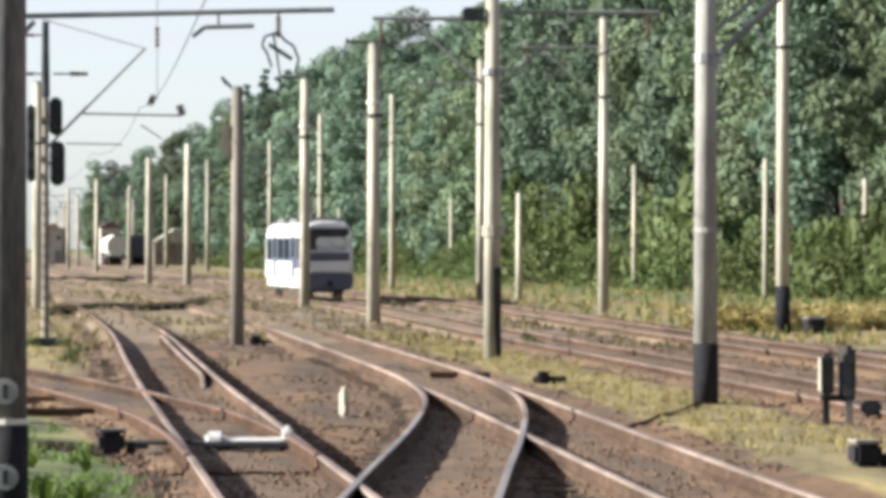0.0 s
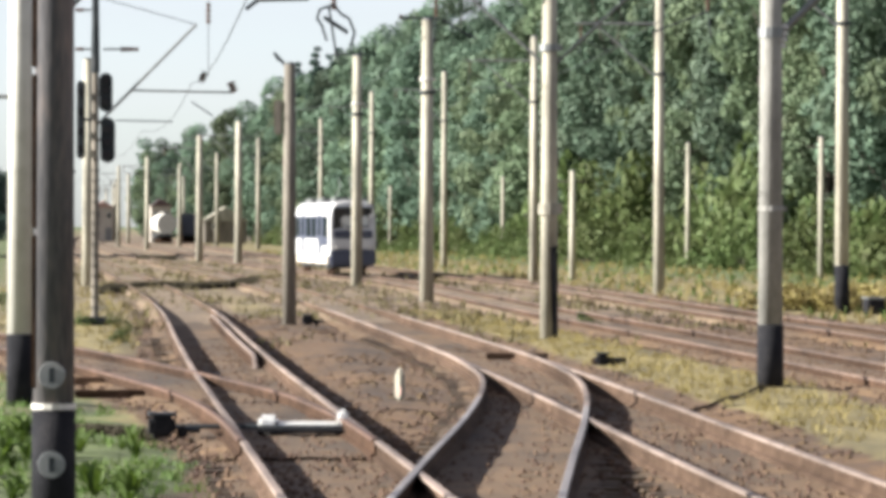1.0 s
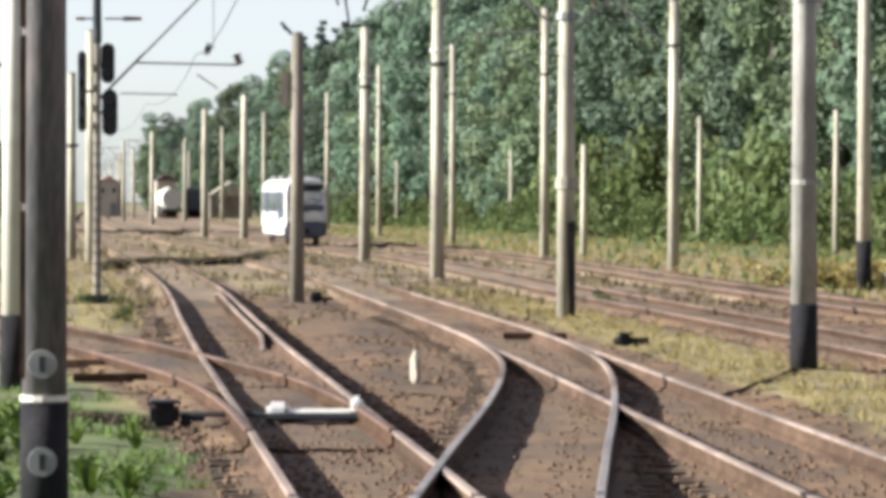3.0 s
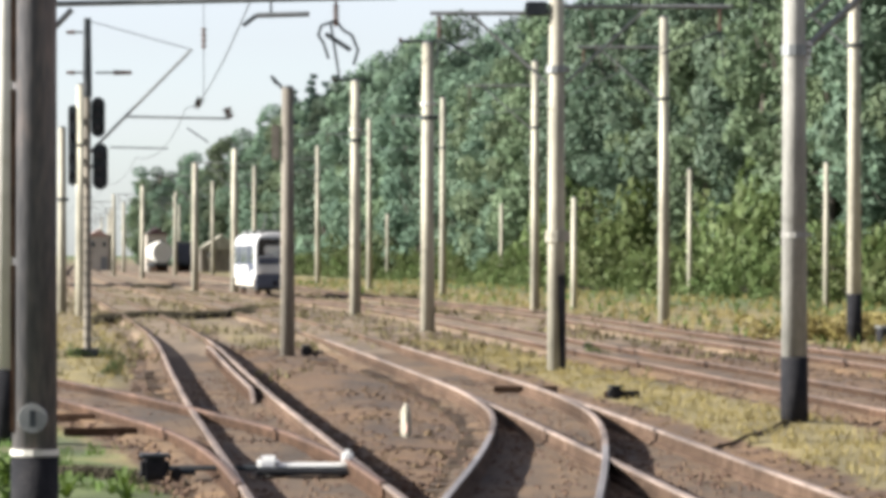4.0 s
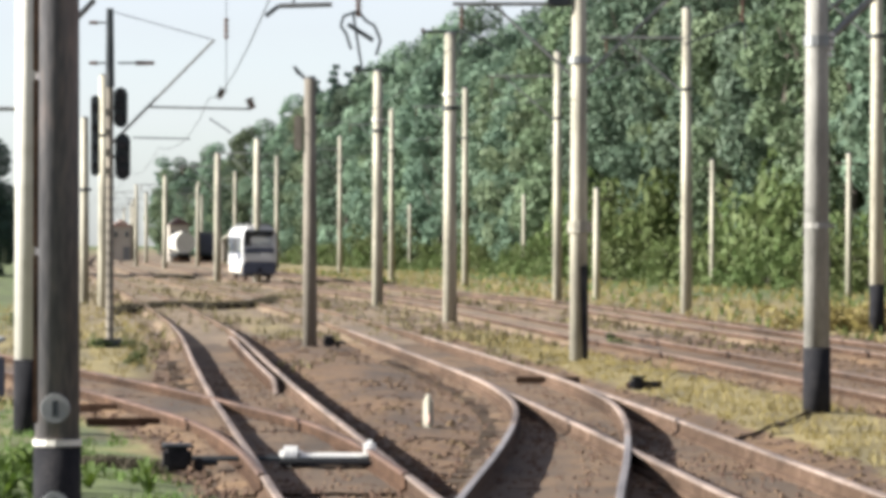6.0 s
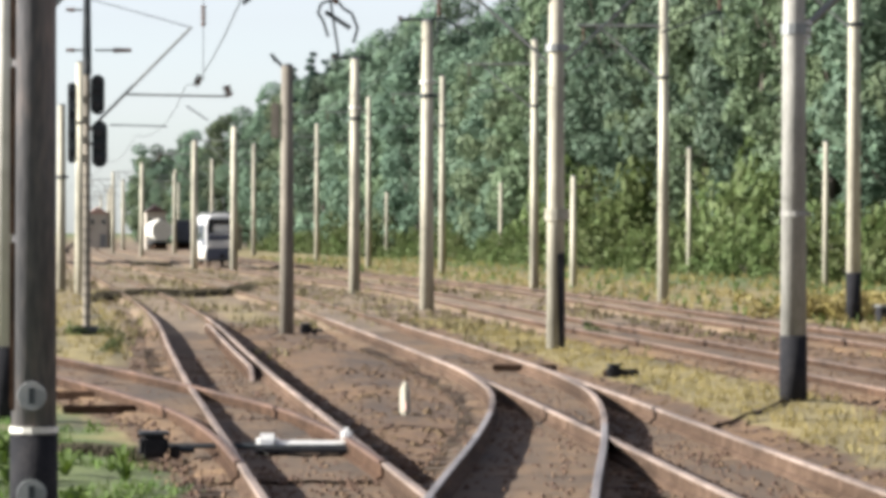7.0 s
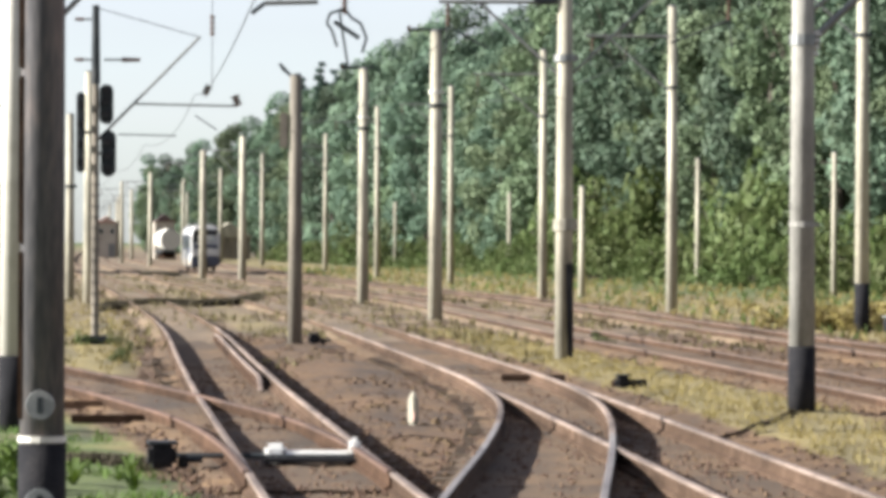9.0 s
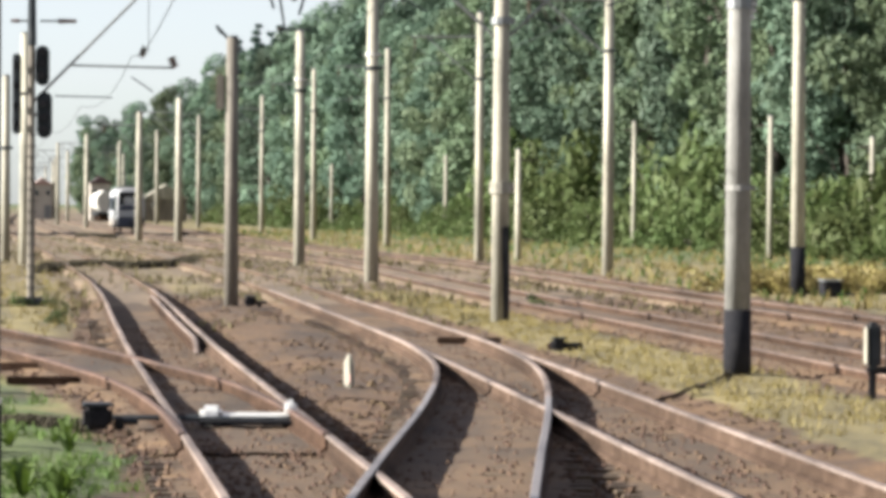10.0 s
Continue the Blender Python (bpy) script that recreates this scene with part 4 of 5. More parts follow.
# ---------- railcar ----------
def railcar():
    r = root("railcar", 0, 0, 0.16, label="white railcar with dark windows, grey-blue front and pantograph", category="train")
    W, L, Z0, Z1 = 1.13, 17.6, 0.95, 3.5
    # body shell: rounded section swept along its length, nose slightly raked
    sec = [(-W, Z0), (-W, 2.0), (-W * 0.985, 2.9), (-W * 0.9, 3.3), (-W * 0.7, Z1), (-W * 0.3, Z1 + 0.08), (W * 0.3, Z1 + 0.08), (W * 0.7, Z1), (W * 0.9, 3.3), (W * 0.985, 2.9), (W, 2.0), (W, Z0)]
    bm = BM()
    rings = []
    for y, k, rake in ((0.0, 0.95, 0.35), (0.25, 0.99, 0.2), (0.9, 1.0, 0.0), (L - 0.9, 1.0, 0.0), (L - 0.25, 0.99, -0.2), (L, 0.95, -0.35)):
        rings.append([bm.verts.new((px * k, y + rake * max(0, (pz - 1.7) / 1.8), Z0 + (pz - Z0) * (1.0 if k == 1 else k * 1.02))) for px, pz in sec])
    for p0, p1 in zip(rings, rings[1:]):
        for i in range(len(sec)):
            bm.faces.new((p0[i], p0[(i + 1) % len(sec)], p1[(i + 1) % len(sec)], p1[i]))
    bm.faces.new(rings[0][::-1])
    bm.faces.new(rings[-1])
    bmesh.ops.recalc_face_normals(bm, faces=bm.faces)
    body = part("body", bm, M["body"], r)
    # front
    bm = box(BM(), (0, 0, 0), (1.86, 0.05, 0.36), 0.03)
    bmesh.ops.transform(bm, matrix=pose(0.0, 0.2, 3.1, 11, 0, 0), verts=bm.verts)
    part("destination_window", bm, M["glass"], body, "dark band over the windscreen")
    bm = box(BM(), (0, 0, 0), (1.72, 0.05, 1.36), 0.08)
    bmesh.ops.transform(bm, matrix=pose(-0.1, 0.15, 2.56, 11, 0, 0), verts=bm.verts)
    part("front_mask", bm, M["glass"], body, "dark glazed mask round the windscreen")
    bm = box(BM(), (0, 0, 0), (1.32, 0.05, 0.56), 0.08)
    bmesh.ops.transform(bm, matrix=pose(0.08, 0.105, 2.58, 11, 0, 0), verts=bm.verts)
    ws = part("windscreen", bm, M["painted_reflection"], body, "windscreen with the pale sky's reflection put into its colour")
    for dx in (-0.4, 0.35):
        bm = box(BM(), (0, 0, 0), (0.62, 0.02, 0.03))
        bmesh.ops.transform(bm, matrix=pose(dx, 0.045, 2.42, 11, 18, 0), verts=bm.verts)
        part("wiper", bm, M["rubber"], ws)
    bm = BM()
    box(bm, (0, 0.0, 1.98), (1.84, 0.07, 0.36), 0.05)
    part("front_band", bm, M["navy"], body, "dark band below the windscreen")
    part("apron", box(BM(), (0, 0.0, 1.53), (1.84, 0.06, 0.4), 0.05), M["body"], body, "grey-white panel in shade")
    for dx in (-0.8, 0.8):
        part("headlight", tube(BM(), (dx, 0.0, 1.32), (dx, -0.06, 1.32), 0.1, 0.09, 12), M["white"], body)
    part("skirt", box(BM(), (0, 0.35, 0.86), (2.18, 0.9, 0.8), 0.1), M["navy"], r, "dark blue front skirt")
    part("coupler", tube(BM(), (0, 0.1, 0.75), (0, -0.35, 0.75), 0.12, 0.14, 10), M["black"], r)
    # sides
    for s in (-1, 1):
        for k in range(6):
            y = 2.0 + k * 2.7
            if k in (1, 4):
                d = part("door", box(BM(), (s * (W + 0.003), y, 1.95), (0.03, 1.3, 1.95), 0.01), M["navy"], body, "dark sliding door")
                for q in (-0.3, 0.3):
                    part("pane", box(BM(), (s * (W + 0.014), y + q, 2.35), (0.03, 0.42, 0.85), 0.01), M["glass"], d)
            else:
                part("window", box(BM(), (s * (W + 0.003), y, 2.32), (0.03, 2.1, 0.95), 0.01), M["glass"], body)
        part("window_band", box(BM(), (s * (W + 0.0008), L / 2, 2.3), (0.02, L - 2.0, 1.12), 0.0), M["navy"], body, "dark band round the side windows")
        part("side_skirt", box(BM(), (s * (W - 0.04), L / 2, 0.74), (0.06, L - 2.4, 0.42), 0.02), M["beige"], r, "dusty pale side skirt")
        part("window_swoosh", box(BM(), (s * (W + 0.0015), 2.4, 1.62), (0.02, 3.2, 0.42), 0.0), M["navy"], body)
    # running gear
    for y in (3.0, L - 3.0):
        bg_ = part("bogie", box(BM(), (0, y, 0.5), (1.9, 2.6, 0.35), 0.08), M["dark"], r)
        for dy in (-0.95, 0.95):
            for s in (-0.75, 0.75):
                part("wheel", tube(BM(), (s - 0.06, y + dy, 0.4), (s + 0.06, y + dy, 0.4), 0.4, 0.4, 18), M["rust"], bg_)
    for y in (6.8, 11.0):
        part("underfloor_box", box(BM(), (0, y, 0.62), (2.0, 3.4, 0.5), 0.06), M["dark"], r)
    # roof
    for y, l_ in ((1.9, 1.6), (8.0, 3.0), (13.5, 3.0)):
        part("roof_unit", box(BM(), (0, y, Z1 + 0.14), (1.6, l_, 0.2), 0.05), M["steel"], r)
    pg = part("pantograph", box(BM(), (0, 3.9, Z1 + 0.2), (1.1, 1.2, 0.12), 0.03), M["steel"], r)
    bm = BM()
    for s in (-0.4, 0.4):
        tube(bm, (s, 4.3, Z1 + 0.2), (s * 0.7, 3.2, Z1 + 0.75), 0.035, n=6)
        tube(bm, (s * 0.7, 3.2, Z1 + 0.75), (s * 0.6, 4.1, Z1 + 1.25), 0.03, n=6)
    part("frame", bm, M["steel"], pg)
    part("contact_strip", box(BM(), (0, 4.1, Z1 + 1.28), (1.6, 0.25, 0.06), 0.02), M["dark"], pg)
    return r


TRAIN = railcar()


# ---------- standing wagons and buildings far down the line ----------
def wagon(x, y, rz, mat, label, tank=False):
    wgn = root("freight_wagon", x, y, 0.1, rz, label=label, category="wagon", group="standing wagons")
    if tank:
        bm = tube(BM(), (0, 0, 2.6), (0, 11, 2.6), 1.35, n=24)
        part("tank", bm, M[mat], wgn)
        part("dome", tube(BM(), (0, 5.5, 3.8), (0, 5.5, 4.1), 0.4, n=16), M[mat], wgn)
    else:
        part("body", box(BM(), (0, 6, 2.5), (2.7, 12, 2.7), 0.12), M[mat], wgn)
        part("roof", box(BM(), (0, 6, 3.9), (2.5, 12, 0.3), 0.12), M["steel"], wgn)
    part("underframe", box(BM(), (0, 6, 1.0), (2.5, 12.2, 0.3), 0.05), M["dark"], wgn)
    for s in (-0.85, 0.85):
        part("buffer", tube(BM(), (s, 0, 1.05), (s, -0.6, 1.05), 0.2, n=12), M["dark"], wgn)
    for yy in (2, 4, 8, 10):
        part("wheelset", tube(BM(), (-0.8, yy, 0.45), (0.8, yy, 0.45), 0.45, n=16), M["rust"], wgn)


wagon(-32.2, 555, 8, "white", "white tank wagon standing far down the line", True)
wagon(-29.4, 560, 5, "navy", "dark blue covered wagon standing far down the line")


def house(x, y, rz, sx, sy, h, wall, roof, label):
    hs = root("house", x, y, 0, rz, label=label, category="house")
    b = part("wall", box(BM(), (0, 0, h / 2), (sx, sy, h), 0.03), M[wall], hs)
    bm = BM()
    vs = [bm.verts.new(v) for v in ((-sx * 0.56, -sy * 0.55, h), (sx * 0.56, -sy * 0.55, h), (sx * 0.56, sy * 0.55, h), (-sx * 0.56, sy * 0.55, h), (0, -sy * 0.55, h + sx * 0.35), (0, sy * 0.55, h + sx * 0.35))]
    for f in ((0, 1, 4), (1, 2, 5, 4), (2, 3, 5), (3, 0, 4, 5), (3, 2, 1, 0)):
        bm.faces.new([vs[i] for i in f])
    part("roof", bm, M[roof], hs)
    for dx in (-sx * 0.28, sx * 0.28):
        wd = part("window", box(BM(), (dx, -sy / 2, h * 0.76), (0.7, 0.16, 0.9), 0.02), M["white"], hs)
        part("pane", box(BM(), (dx, -sy / 2 - 0.07, h * 0.76), (0.54, 0.06, 0.74)), M["glass"], wd)
    part("door", box(BM(), (sx * 0.26, -sy / 2 - 0.01, 1.05), (1.0, 0.12, 2.1), 0.02), M["steel"], hs)


house(-46.9, 640, 6, 3.0, 5.0, 5.2, "beige", "roof", "pale house with a pinkish tiled roof beyond the yard")
house(-35.9, 602, 6, 2.9, 5.0, 5.3, "beige", "maroon", "house with a dark red roof behind the standing wagons")
house(-26.6, 600, 6, 6.0, 6.0, 3.1, "grey", "concrete", "low grey-beige lineside building before the forest")


# ---------- forest ----------
def leaf_cloud(clumps, per, size, jitter=0.55, flat=0.75):
    """Leaf sprays on the shells of rounded clumps, facing outwards with some disorder, as plain lists."""
    v, f = [], []
    for c, rad in clumps:
        for _ in range(max(12, int(per * rad * rad))):
            d = Vector((random.gauss(0, 1), random.gauss(0, 1), random.gauss(0, 1))).normalized()
            p = c + Vector((d.x, d.y, d.z * flat)) * rad * random.uniform(0.72, 1.06)
            u = (d + Vector((random.gauss(0, jitter), random.gauss(0, jitter), random.gauss(0, jitter)))).normalized()
            a = u.orthogonal().normalized()
            a = Matrix.Rotation(random.uniform(0, 6.283), 3, u) @ a
            b = u.cross(a)
            s = size * random.uniform(0.6, 1.3)
            k = len(v)
            v += [p - a * s, p + b * s * 0.8, p + a * s * 0.9 - Vector((0, 0, s * 0.2))]
            f.append((k, k + 1, k + 2))
    return v, f


def mesh_of(name, v, f, mat):
    me = bpy.data.meshes.new(name)
    me.from_pydata(v, [], f)
    me.materials.append(mat)
    return me


def tree(height, width, low, seed, n_clumps=46, per=100, mat="leaf", leaf=0.31):
    random.seed(seed)
    t = root("tree", 0, -500, 0, label="tall broadleaf tree with dense sunlit green crown", category="tree", group="forest trees")
    bm = BM()
    bend = random.uniform(-0.4, 0.4)
    pts = [Vector((bend * math.sin(k * 1.3), bend * 0.5 * math.cos(k), height * 0.9 * k / 5)) for k in range(6)]
    for k in range(5):
        tube(bm, pts[k], pts[k + 1], 0.3 * (1 - k / 5.6), 0.3 * (1 - (k + 1) / 5.6), 8)
    clumps = []
    for k in range(n_clumps):
        u = (k + random.random()) / n_clumps
        z = height * (low + (0.95 - low) * u)
        prof = min(1.0, 0.7 + 0.9 * u) * math.sqrt(max(0.04, 1 - (max(0.0, u - 0.45) / 0.57) ** 2))
        ang, rr = random.uniform(0, 6.283), width * prof * math.sqrt(random.uniform(0.1, 1.0))
        big = random.random() < 0.55
        clumps.append((Vector((rr * math.cos(ang), rr * math.sin(ang), z)), random.uniform(1.25, 2.3) if big else random.uniform(0.55, 1.0)))
    for c, _ in clumps[::5]:
        st = pts[min(4, int(5 * max(0.1, (c.z - 1.5) / height)))]
        tube(bm, st, c, 0.09, 0.03, 5)
    part("trunk", bm, M["bark"], t)
    v, f = leaf_cloud(clumps, per, leaf)
    cr = new("crown", mesh_of("crown", v, f, M[mat]))
    cr.parent = t
    return t


EDGE = spline([(120, 40.0), (220, 28.5), (334, 15.0), (510, -6.5), (700, -30.0), (950, -66.0), (1300, -120.0)])
protos = [tree(21 + 1.5 * k, 3.6 + 0.4 * (k % 3), 0.07 + 0.05 * (k % 2), 11 + k, mat="olive_leaf" if k in (0, 3) else "leaf") for k in range(5)]
random.seed(5)
first = set()
y = 178.0
while y < 890:
    for row in range(3 if y < 620 else 2):
        # far rows take mostly the teal tone, which paints haze over the forest
        k = random.choice((0, 3)) if random.random() < 0.7 - 0.55 * smooth(y, 260, 480) else random.choice((1, 2, 4))
        tall = 0.98 if y < 420 else 1.07 if y < 495 else 0.96 if y < 640 else 0.90 if y < 715 else 0.80
        s = tall * random.uniform(0.9, 1.04) * (0.95 if row == 0 else 1.0)
        x = EDGE(y) + row * 5.5 + random.uniform(-1.6, 1.6)
        yy = y + random.uniform(-2.5, 2.5) + row * 2
        m = pose(x, yy, -0.1, 0, 0, random.uniform(0, 360))
        protos[k].scale = (s, s, s)
        if k in first:
            copy_thing(protos[k], m)
        else:
            first.add(k)
            protos[k].matrix_world = m @ Matrix.Diagonal((s, s, s, 1))
    y += 5.5 if y < 420 else (8.0 if y < 620 else 14.0)


def spruce(x, y, height):
    """A slim spruce with drooping tiers of dark sprays."""
    t = root("spruce", x, y, -0.1, x * 53, label="slim dark spruce rising over the forest edge", category="tree", group="spruces over the forest")
    part("trunk", tube(BM(), (0, 0, 0), (0, 0, height * 0.98), 0.28, 0.03, 8), M["bark"], t)
    tiers = [(Vector((0.3 * math.cos(k * 2.4), 0.3 * math.sin(k * 2.4), height * (0.55 + 0.44 * k / 13))), 0.5 + 1.35 * (1 - k / 13)) for k in range(14)]
    v, f = leaf_cloud(tiers, 300, 0.24, 0.6, 0.6)
    cr = new("crown", mesh_of("crown", v, f, M["conifer_and_shade"]))
    cr.parent = t


random.seed(6)
for x, yy, h in ((-12.6, 556, 26.3), (-10.6, 560, 25.4), (-9.4, 566, 26.6), (-7.9, 560, 25.6), (-15.2, 566, 24.6), (-5.6, 545, 25.4)):
    spruce(x, yy, h)
# dense trees across the line, their shade put into a darker leaf colour
shade_tone_tree = tree(11.5, 2.6, 0.02, 41, 40, 190, "conifer_and_shade", 0.2)
tagged(shade_tone_tree, "dense tree across the line with shade put into its leaf colour", group="trees across the line")
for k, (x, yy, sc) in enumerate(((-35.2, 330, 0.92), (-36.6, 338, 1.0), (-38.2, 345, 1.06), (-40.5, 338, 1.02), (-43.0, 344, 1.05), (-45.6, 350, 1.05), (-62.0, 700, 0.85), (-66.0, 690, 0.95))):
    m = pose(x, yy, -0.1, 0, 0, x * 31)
    shade_tone_tree.scale = (sc, sc, sc)
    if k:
        copy_thing(shade_tone_tree, m)
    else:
        shade_tone_tree.matrix_world = m @ Matrix.Diagonal((sc, sc, sc, 1))


def bush(seed, mat="bush"):
    random.seed(seed)
    b = root("bush", 0, -520, 0, label="bright green bush at the foot of the forest", category="bush", group="bushes at the forest edge")
    cl = [(Vector((random.gauss(0, 1.3), random.gauss(0, 0.9), abs(random.gauss(0.7, 0.65)))), random.uniform(0.4, 0.75)) for _ in range(34)]
    v, f = leaf_cloud(cl, 130, 0.2, 0.7)
    bm = BM()
    for c, _ in cl[::5]:
        tube(bm, (c.x * 0.2, c.y * 0.2, 0), c, 0.04, 0.015, 5)
    part("stem", bm, M["bark"], b)
    o = new("foliage", mesh_of("foliage", v, f, M[mat]))
    o.parent = b
    return b


bushes = [bush(71), bush(72), bush(73)]
random.seed(9)
first = set()
y = 150.0
while y < 560:
    k = random.randrange(3)
    s = random.uniform(0.7, 1.5)
    x = EDGE(y) - random.uniform(2.0, 6.5)
    m = pose(x, y + random.uniform(-2, 2), -0.1, 0, 0, random.uniform(0, 360))
    bushes[k].scale = (s, s, s * random.uniform(0.8, 1.2))
    if k in first:
        copy_thing(bushes[k], m)
    else:
        first.add(k)
        bushes[k].matrix_world = m @ Matrix.Diagonal((*bushes[k].scale, 1))
    y += 3.2 if y < 330 else 6.0
random.seed(14)
y = 176.0
while y < 340:
    k = random.randrange(3)
    s = random.uniform(1.3, 2.6)
    bushes[k].scale = (s * 0.8, s * 0.8, s * random.uniform(0.9, 1.5))
    tagged(copy_thing(bushes[k], pose(EDGE(y) - random.uniform(1.0, 3.5), y, -0.1, 0, 0, random.uniform(0, 360))), "tall yellow-green thicket before the forest trees")
    y += random.uniform(2.5, 6.5)
shrub = bush(77, "yellow_leaf")
tagged(shrub, "yellowing shrub beside a concrete mast", group="yellowing shrubs")
random.seed(78)
for q in range(11):
    x, yy, sc = 11.6 + q * 0.55 + random.uniform(-0.2, 0.2), 126 + random.uniform(-2, 9), random.uniform(0.26, 0.45)
    shrub.scale = (sc * 1.2, sc, sc)
    if q:
        copy_thing(shrub, pose(x, yy, -0.05, 0, 0, q * 47))
    else:
        shrub.matrix_world = pose(x, yy, -0.05) @ Matrix.Diagonal((sc * 1.2, sc, sc, 1))
random.seed(10)
for x, yy, s in ((-6.3, 90.5, 0.15), (-7.4, 104.0, 0.12), (-8.2, 104.2, 0.13), (4.6, 104.0, 0.14), (-11.5, 122.0, 0.3), (12.0, 128.0, 0.4)):
    bushes[0].scale = (s, s, s)
    tagged(copy_thing(bushes[0], pose(x, yy, -0.05, 0, 0, yy * 7)), "low weedy shrub growing beside the tracks")


# ---------- grass and stones ----------
def blades(name, n, place, h0, h1, wide, mat, label, seed):
    random.seed(seed)
    v, f = [], []
    tries = 0
    while len(f) < n and tries < n * 12:
        tries += 1
        q = place()
        if q is None:
            continue
        x, y = q
        z = ground_z(x, y) - 0.01
        for _ in range(5):
            a = random.uniform(0, 6.283)
            h = random.uniform(h0, h1)
            bx, by = x + random.gauss(0, 0.05), y + random.gauss(0, 0.05)
            dx, dy = math.cos(a) * wide, math.sin(a) * wide
            lx, ly = random.gauss(0, 0.3) * h, random.gauss(0, 0.3) * h
            k = len(v)
            v += [(bx - dx, by - dy, z), (bx + dx, by + dy, z), (bx + dx * 0.6 + lx * 0.5, by + dy * 0.6 + ly * 0.5, z + h * 0.6), (bx + lx, by + ly, z + h)]
            f += [(k, k + 1, k + 2), (k, k + 2, k + 3)]
    tagged(new(name, mesh_of(name, v, f, M[mat])), label, "grass", kind="stuff")


def strip_ce():
    y = random.uniform(48, 125)
    c, e_ = LINE_C(y), LINE_E(y)
    x = random.uniform(c + 1.8, e_ - 1.4)
    return (x, y) if random.random() < cover(x, y)[0] and noise.noise((x * 0.8, y * 0.5, 2)) > -0.45 else None


def front_left():
    y = random.uniform(33, 80)
    x = random.uniform(-9, -1.2)
    return (x, y) if random.random() < cover(x, y)[1] * (1.0 if y < 52 else 0.55) and track_distance(x, y) > 1.0 and noise.noise((x * 0.7, y * 0.3, 4)) > -0.02 else None


def left_field():
    y = random.uniform(62, 170)
    x = LINE_A(y) - random.uniform(1.5, 9)
    return (x, y) if track_distance(x, y) > 1.4 and random.random() < 0.6 else None


def forest_foot():
    y = 105 + 300 * random.random() ** 1.5
    x = random.uniform(LINE_F(y) + 2.6, EDGE(y) - 1)
    return (x, y) if x > LINE_F(y) + 2.6 else None


blades("dry_grass", 15000, strip_ce, 0.04, 0.15, 0.012, "grass_dry", "short dry yellow-green grass between the tracks", 21)
blades("green_grass", 13000, front_left, 0.04, 0.13, 0.013, "grass_green", "lush green grass and weeds beside the mast", 22)


def verge_shade_band():
    x = random.uniform(-5.4, -3.1)
    return x, 49.2 + 0.25 * math.sin(x * 3) + random.gauss(0, 0.35)


# shadow band at the grass edge, put in as dark-coloured blades
blades("dark_weeds", 9000, verge_shade_band, 0.06, 0.17, 0.014, "dark_blade", "dark blades standing in for the shadow band along the green verge", 30)
blades("dry_grass", 8000, left_field, 0.06, 0.22, 0.018, "grass_dry", "dry grass and weeds beside the tracks", 23)
blades("tall_grass", 24000, forest_foot, 0.12, 0.42, 0.03, "grass_dry", "tall yellow grass before the forest", 24)
blades("green_weeds", 12000, forest_foot, 0.12, 0.4, 0.035, "grass_green", "green weeds before the forest", 25)


def stones(n, seed):
    random.seed(seed)
    v, f = [], []
    for _ in range(n):
        key, line, y0, y1 = random.choice(LINES[:3] + LINES[4:])
        y = max(y0, 33) + random.random() ** 1.6 * 55
        if y > y1:
            continue
        x = line(y) + random.gauss(0, 1.1)
        s = random.uniform(0.018, 0.045)
        z = -0.09 + fill(key, y) + random.uniform(-0.01, 0.02) - 0.08 * smooth(abs(x - line(y)), 1.1, 1.6)
        k = len(v)
        for dx, dy, dz in ((1, 0, 0), (-0.9, 0.2, 0), (0.1, 1, 0.1), (0, -1, -0.1), (0.1, 0.1, 0.8), (0, 0, -0.7)):
            v.append((x + dx * s * random.uniform(0.7, 1.3), y + dy * s * random.uniform(0.7, 1.3), z + dz * s * random.uniform(0.7, 1.3)))
        f += [(k + a_, k + b_, k + c_) for a_, b_, c_ in ((0, 2, 4), (2, 1, 4), (1, 3, 4), (3, 0, 4), (2, 0, 5), (1, 2, 5), (3, 1, 5), (0, 3, 5))]
    tagged(new("ballast_stones", mesh_of("ballast_stones", v, f, M["stone"])), "loose brown ballast stones between the rails", "gravel", kind="stuff")


def yard():
    y = 88 + 150 * random.random()
    x = random.uniform(LINE_A(y) - 5, LINE_F(y) + 1.5)
    return (x, y) if noise.noise((x * 0.45, y * 0.09, 12)) > 0.16 and track_distance(x, y) > 0.85 else None


def overgrown():
    y = 104 + 190 * random.random()
    x = random.uniform(LINE_A(y) - 2.5, LINE_F(y) + 2.0)
    e_ = LINE_E(y)
    return (x, y) if abs(x - e_) > 1.0 and noise.noise((x * 0.4, y * 0.06, 15)) > -0.12 else None


blades("trackside_grass", 11000, overgrown, 0.12, 0.36, 0.03, "weed", "withered grass grown over the far tracks", 27)
RIDGE = [(-11.4, 155.0), (-11.3, 166.0), (-10.4, 169.0), (-8.55, 166.0), (-7.24, 172.0), (-6.9, 188.0)]


def dark_strip():
    u = random.random() * (len(RIDGE) - 1)
    k = int(u)
    (x0, y0), (x1, y1) = RIDGE[k], RIDGE[k + 1]
    x, y = x0 + (x1 - x0) * (u - k) + random.gauss(0, 0.12), y0 + (y1 - y0) * (u - k) + random.gauss(0, 0.35)
    return (x, y) if noise.noise((x * 1.3, y * 0.3, 6)) > -0.3 else None


def dark_patch():
    u = random.random()
    return -19.9 + 2.4 * u + random.gauss(0, 0.15), 309 + random.gauss(0, 0.8)


# a dark strip and a dark patch of the yard, drawn with low dark blades
blades("dark_weeds", 30000, dark_strip, 0.14, 0.36, 0.035, "dark_blade", "dark strip of low blades across the yard", 28)
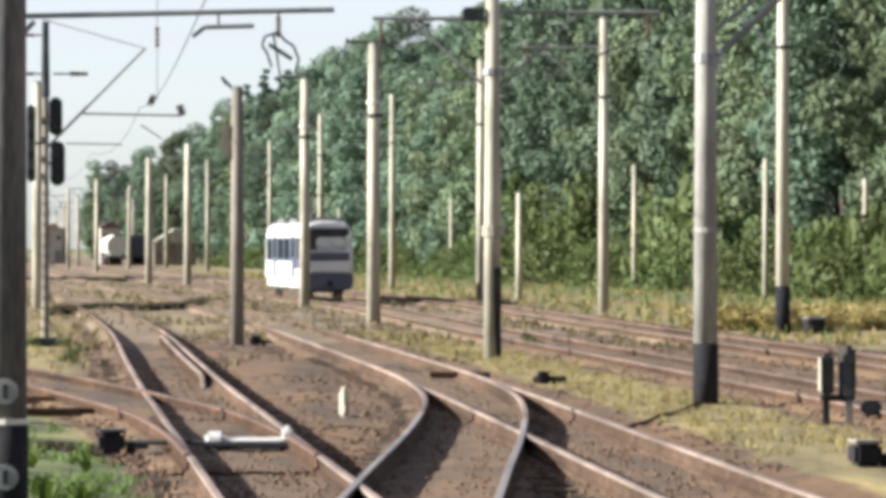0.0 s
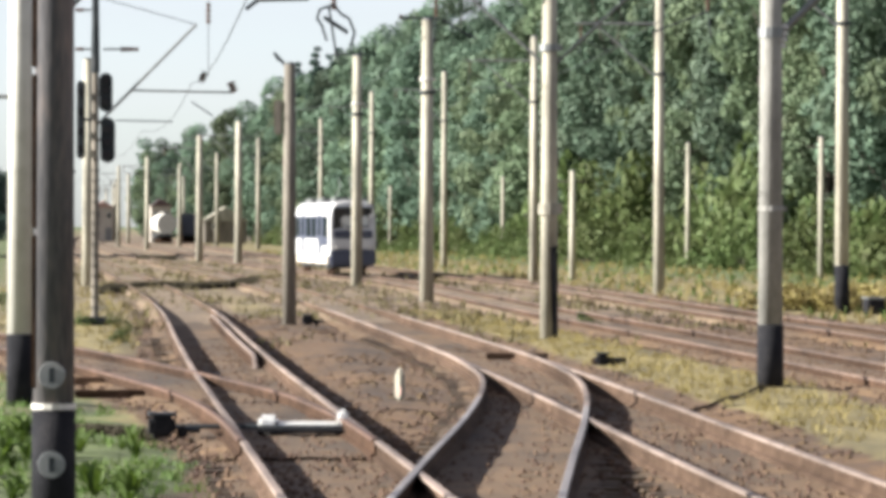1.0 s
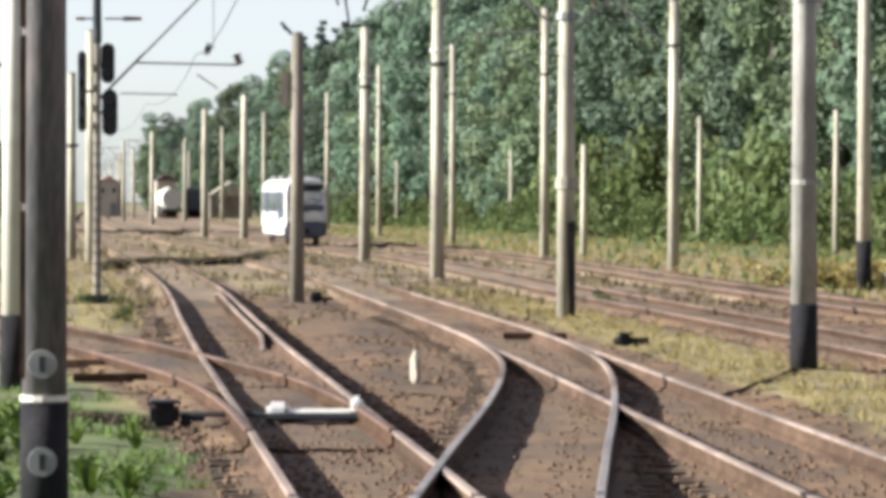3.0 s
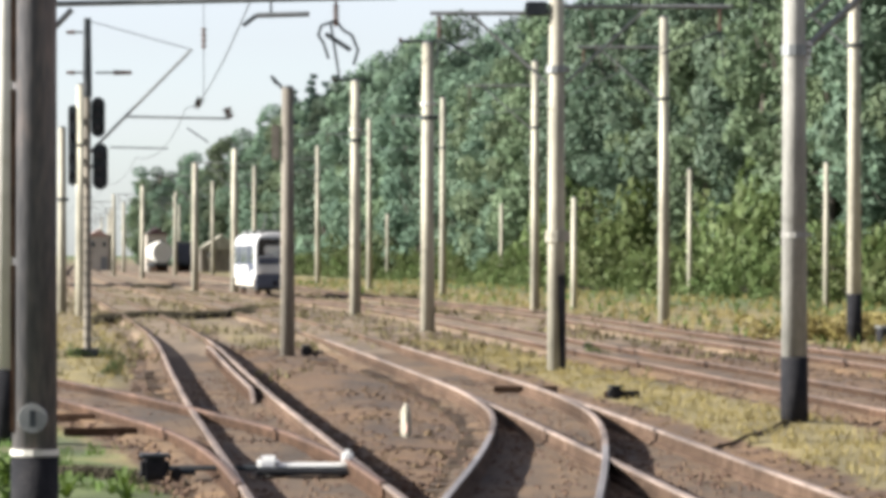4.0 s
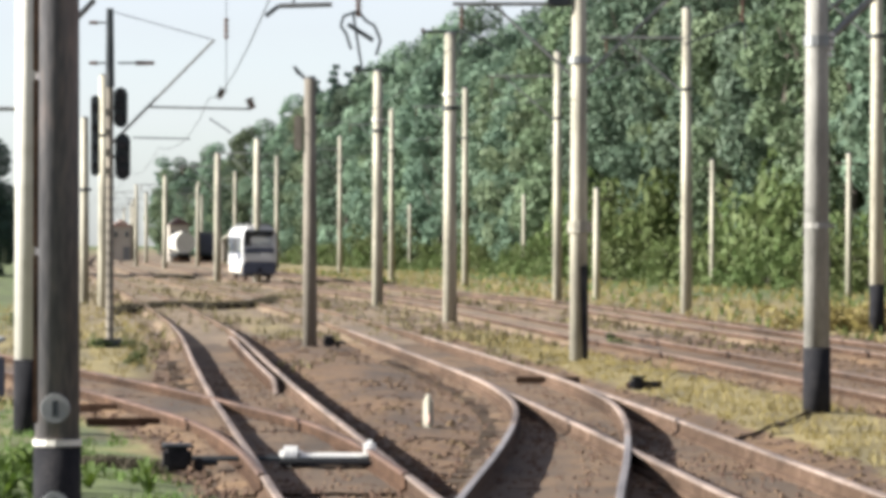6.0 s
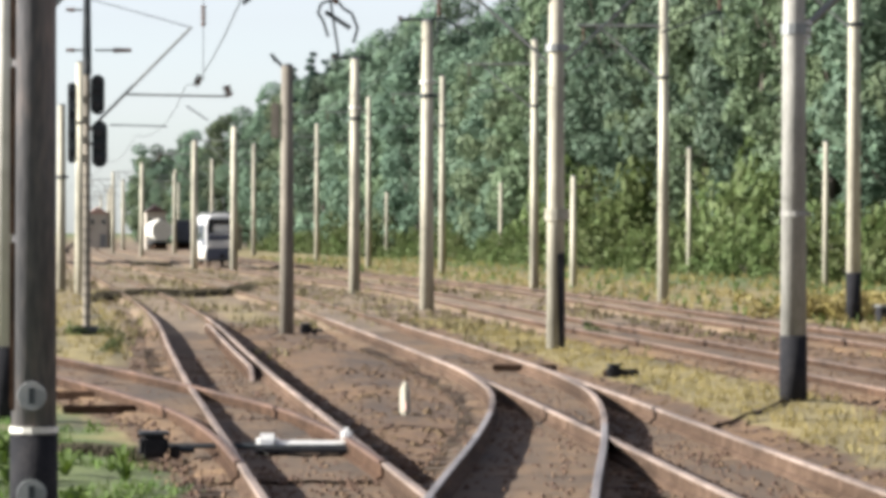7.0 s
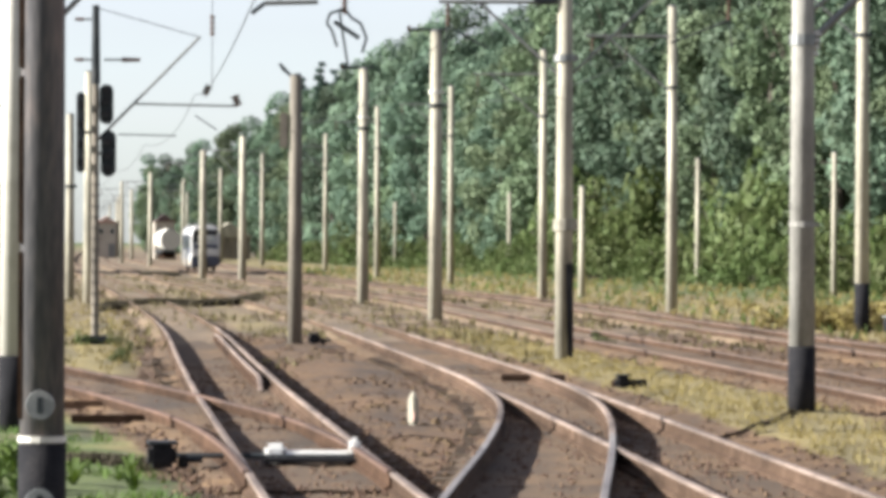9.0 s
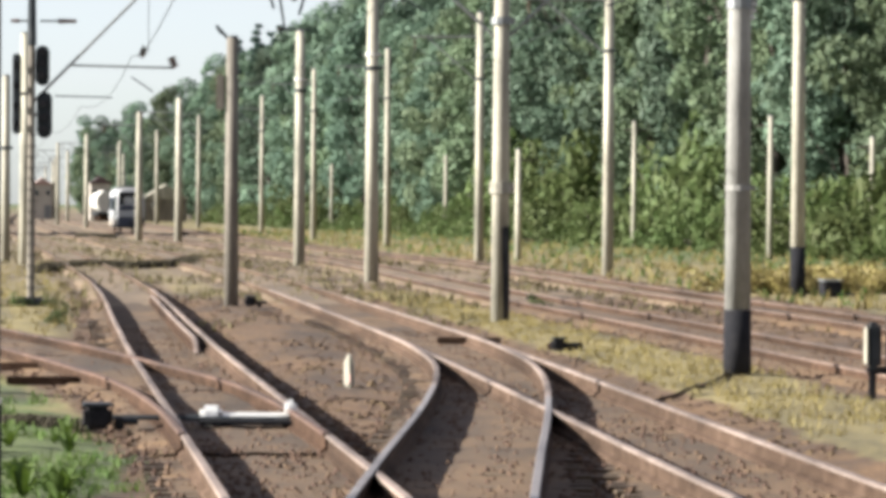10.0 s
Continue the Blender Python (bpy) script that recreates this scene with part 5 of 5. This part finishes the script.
blades("dark_weeds", 5000, dark_patch, 0.15, 0.4, 0.04, "dark_blade", "dark patch of low blades in the far yard", 29)
blades("weeds", 7000, yard, 0.05, 0.24, 0.03, "weed", "low brownish weeds scattered over the yard", 26)
stones(14000, 31)


def clods(n, seed):
    random.seed(seed)
    v, f = [], []
    while len(f) < n * 8:
        y = 45 + random.random() ** 1.3 * 170
        x = random.uniform(LINE_A(y) - 6, LINE_F(y) + 3)
        d = track_distance(x, y)
        if d < 0.9 or cover(x, y)[0] > 0.4 or noise.noise((x * 0.35, y * 0.12, 8)) < random.uniform(-0.5, 0.1):
            continue
        s = random.uniform(0.025, 0.075)
        z = ground_z(x, y)
        k = len(v)
        for dx, dy, dz in ((1, 0, 0), (-0.9, 0.2, 0), (0.1, 1, 0.1), (0, -1, -0.1), (0.1, 0.1, 0.6), (0, 0, -0.5)):
            v.append((x + 1.5 * dx * s * random.uniform(0.7, 1.3), y + dy * s * random.uniform(0.7, 1.3), z + dz * s * random.uniform(0.7, 1.3)))
        f += [(k + a_, k + b_, k + c_) for a_, b_, c_ in ((0, 2, 4), (2, 1, 4), (1, 3, 4), (3, 0, 4), (2, 0, 5), (1, 2, 5), (3, 1, 5), (0, 3, 5))]
    tagged(new("clods", mesh_of("clods", v, f, M["clod"])), "brown clods and loose stones on the yard ground", "gravel", kind="stuff")


clods(7000, 33)

# broad-leaved weeds in the green verge
def weed_plant(seed):
    random.seed(seed)
    wd = root("weed_plant", 0, -530, 0, label="leafy green weed in the grassy verge", category="weed", group="weeds in the verge")
    for k in range(14):
        bm = BM()
        a, L_, up = random.uniform(0, 6.283), random.uniform(0.16, 0.34), random.uniform(0.12, 0.42)
        d, side = Vector((math.cos(a), math.sin(a), 0)), Vector((-math.sin(a), math.cos(a), 0))
        prev = None
        for q in range(5):
            t_ = q / 4
            c_ = d * (0.03 + L_ * t_) + Vector((0, 0, up * math.sin(t_ * 2.2)))
            hw = 0.055 * math.sin(0.35 + t_ * 2.75)
            row = (bm.verts.new(c_ - side * hw), bm.verts.new(c_ + Vector((0, 0, -0.012))), bm.verts.new(c_ + side * hw))
            if prev:
                bm.faces.new((prev[0], prev[1], row[1], row[0]))
                bm.faces.new((prev[1], prev[2], row[2], row[1]))
            prev = row
        part("leaf", bm, M["grass_green"], wd)
    return wd


weeds = [weed_plant(91), weed_plant(92)]
random.seed(93)
first = set()
for q in range(44):
    y = random.uniform(34.5, 48)
    x = random.uniform(-0.075 * y - 1.5, -0.066 * y)
    if track_distance(x, y) < 1.15:
        continue
    k = q % 2
    sc = random.uniform(0.4, 0.8)
    m = pose(x, y, ground_z(x, y), 0, 0, random.uniform(0, 360))
    weeds[k].scale = (sc, sc, sc)
    if k in first:
        copy_thing(weeds[k], m)
    else:
        first.add(k)
        weeds[k].matrix_world = m @ Matrix.Diagonal((sc, sc, sc, 1))

# sleepers, set in the ballast
for key, line, y0, y1 in LINES:
    if key in ("D", "E", "F"):
        continue
    y = max(y0, 33.0)
    stop = min(y1, 96.0)
    while y < stop:
        o = new("sleeper", sleeper_mesh())
        s = line(y + 0.5) - line(y - 0.5)
        o.matrix_world = pose(line(y), y, {"A": 0.012, "C": 0.014, "E": 0.012, "B": 0.02, "D": 0.026}[key] - 0.125 + fill(key, y) + random.uniform(-0.015, 0.008), 0, 0, -math.degrees(math.atan(s)) + random.uniform(-1, 1))
        o.parent = TRACKS[key]
        y += 0.62


# ---------- what moves ----------
def motions():
    rows = []
    for t, y in ((0.0, 186.0), (1.0, 198.0), (2.0, 210.5), (2.5, 217.0), (3.0, 224.0), (4.0, 239.0), (5.0, 254.5), (6.0, 270.5), (7.0, 287.0), (8.0, 304.5), (9.0, 323.0), (10.0, 342.0)):
        s = (LINE_E(y + 25) - LINE_E(y)) / 25
        rows.append((t, pose(LINE_E(y), y, 0.16, 0, 0, -math.degrees(math.atan(s)))))
    walk(TRAIN, rows)


motions()
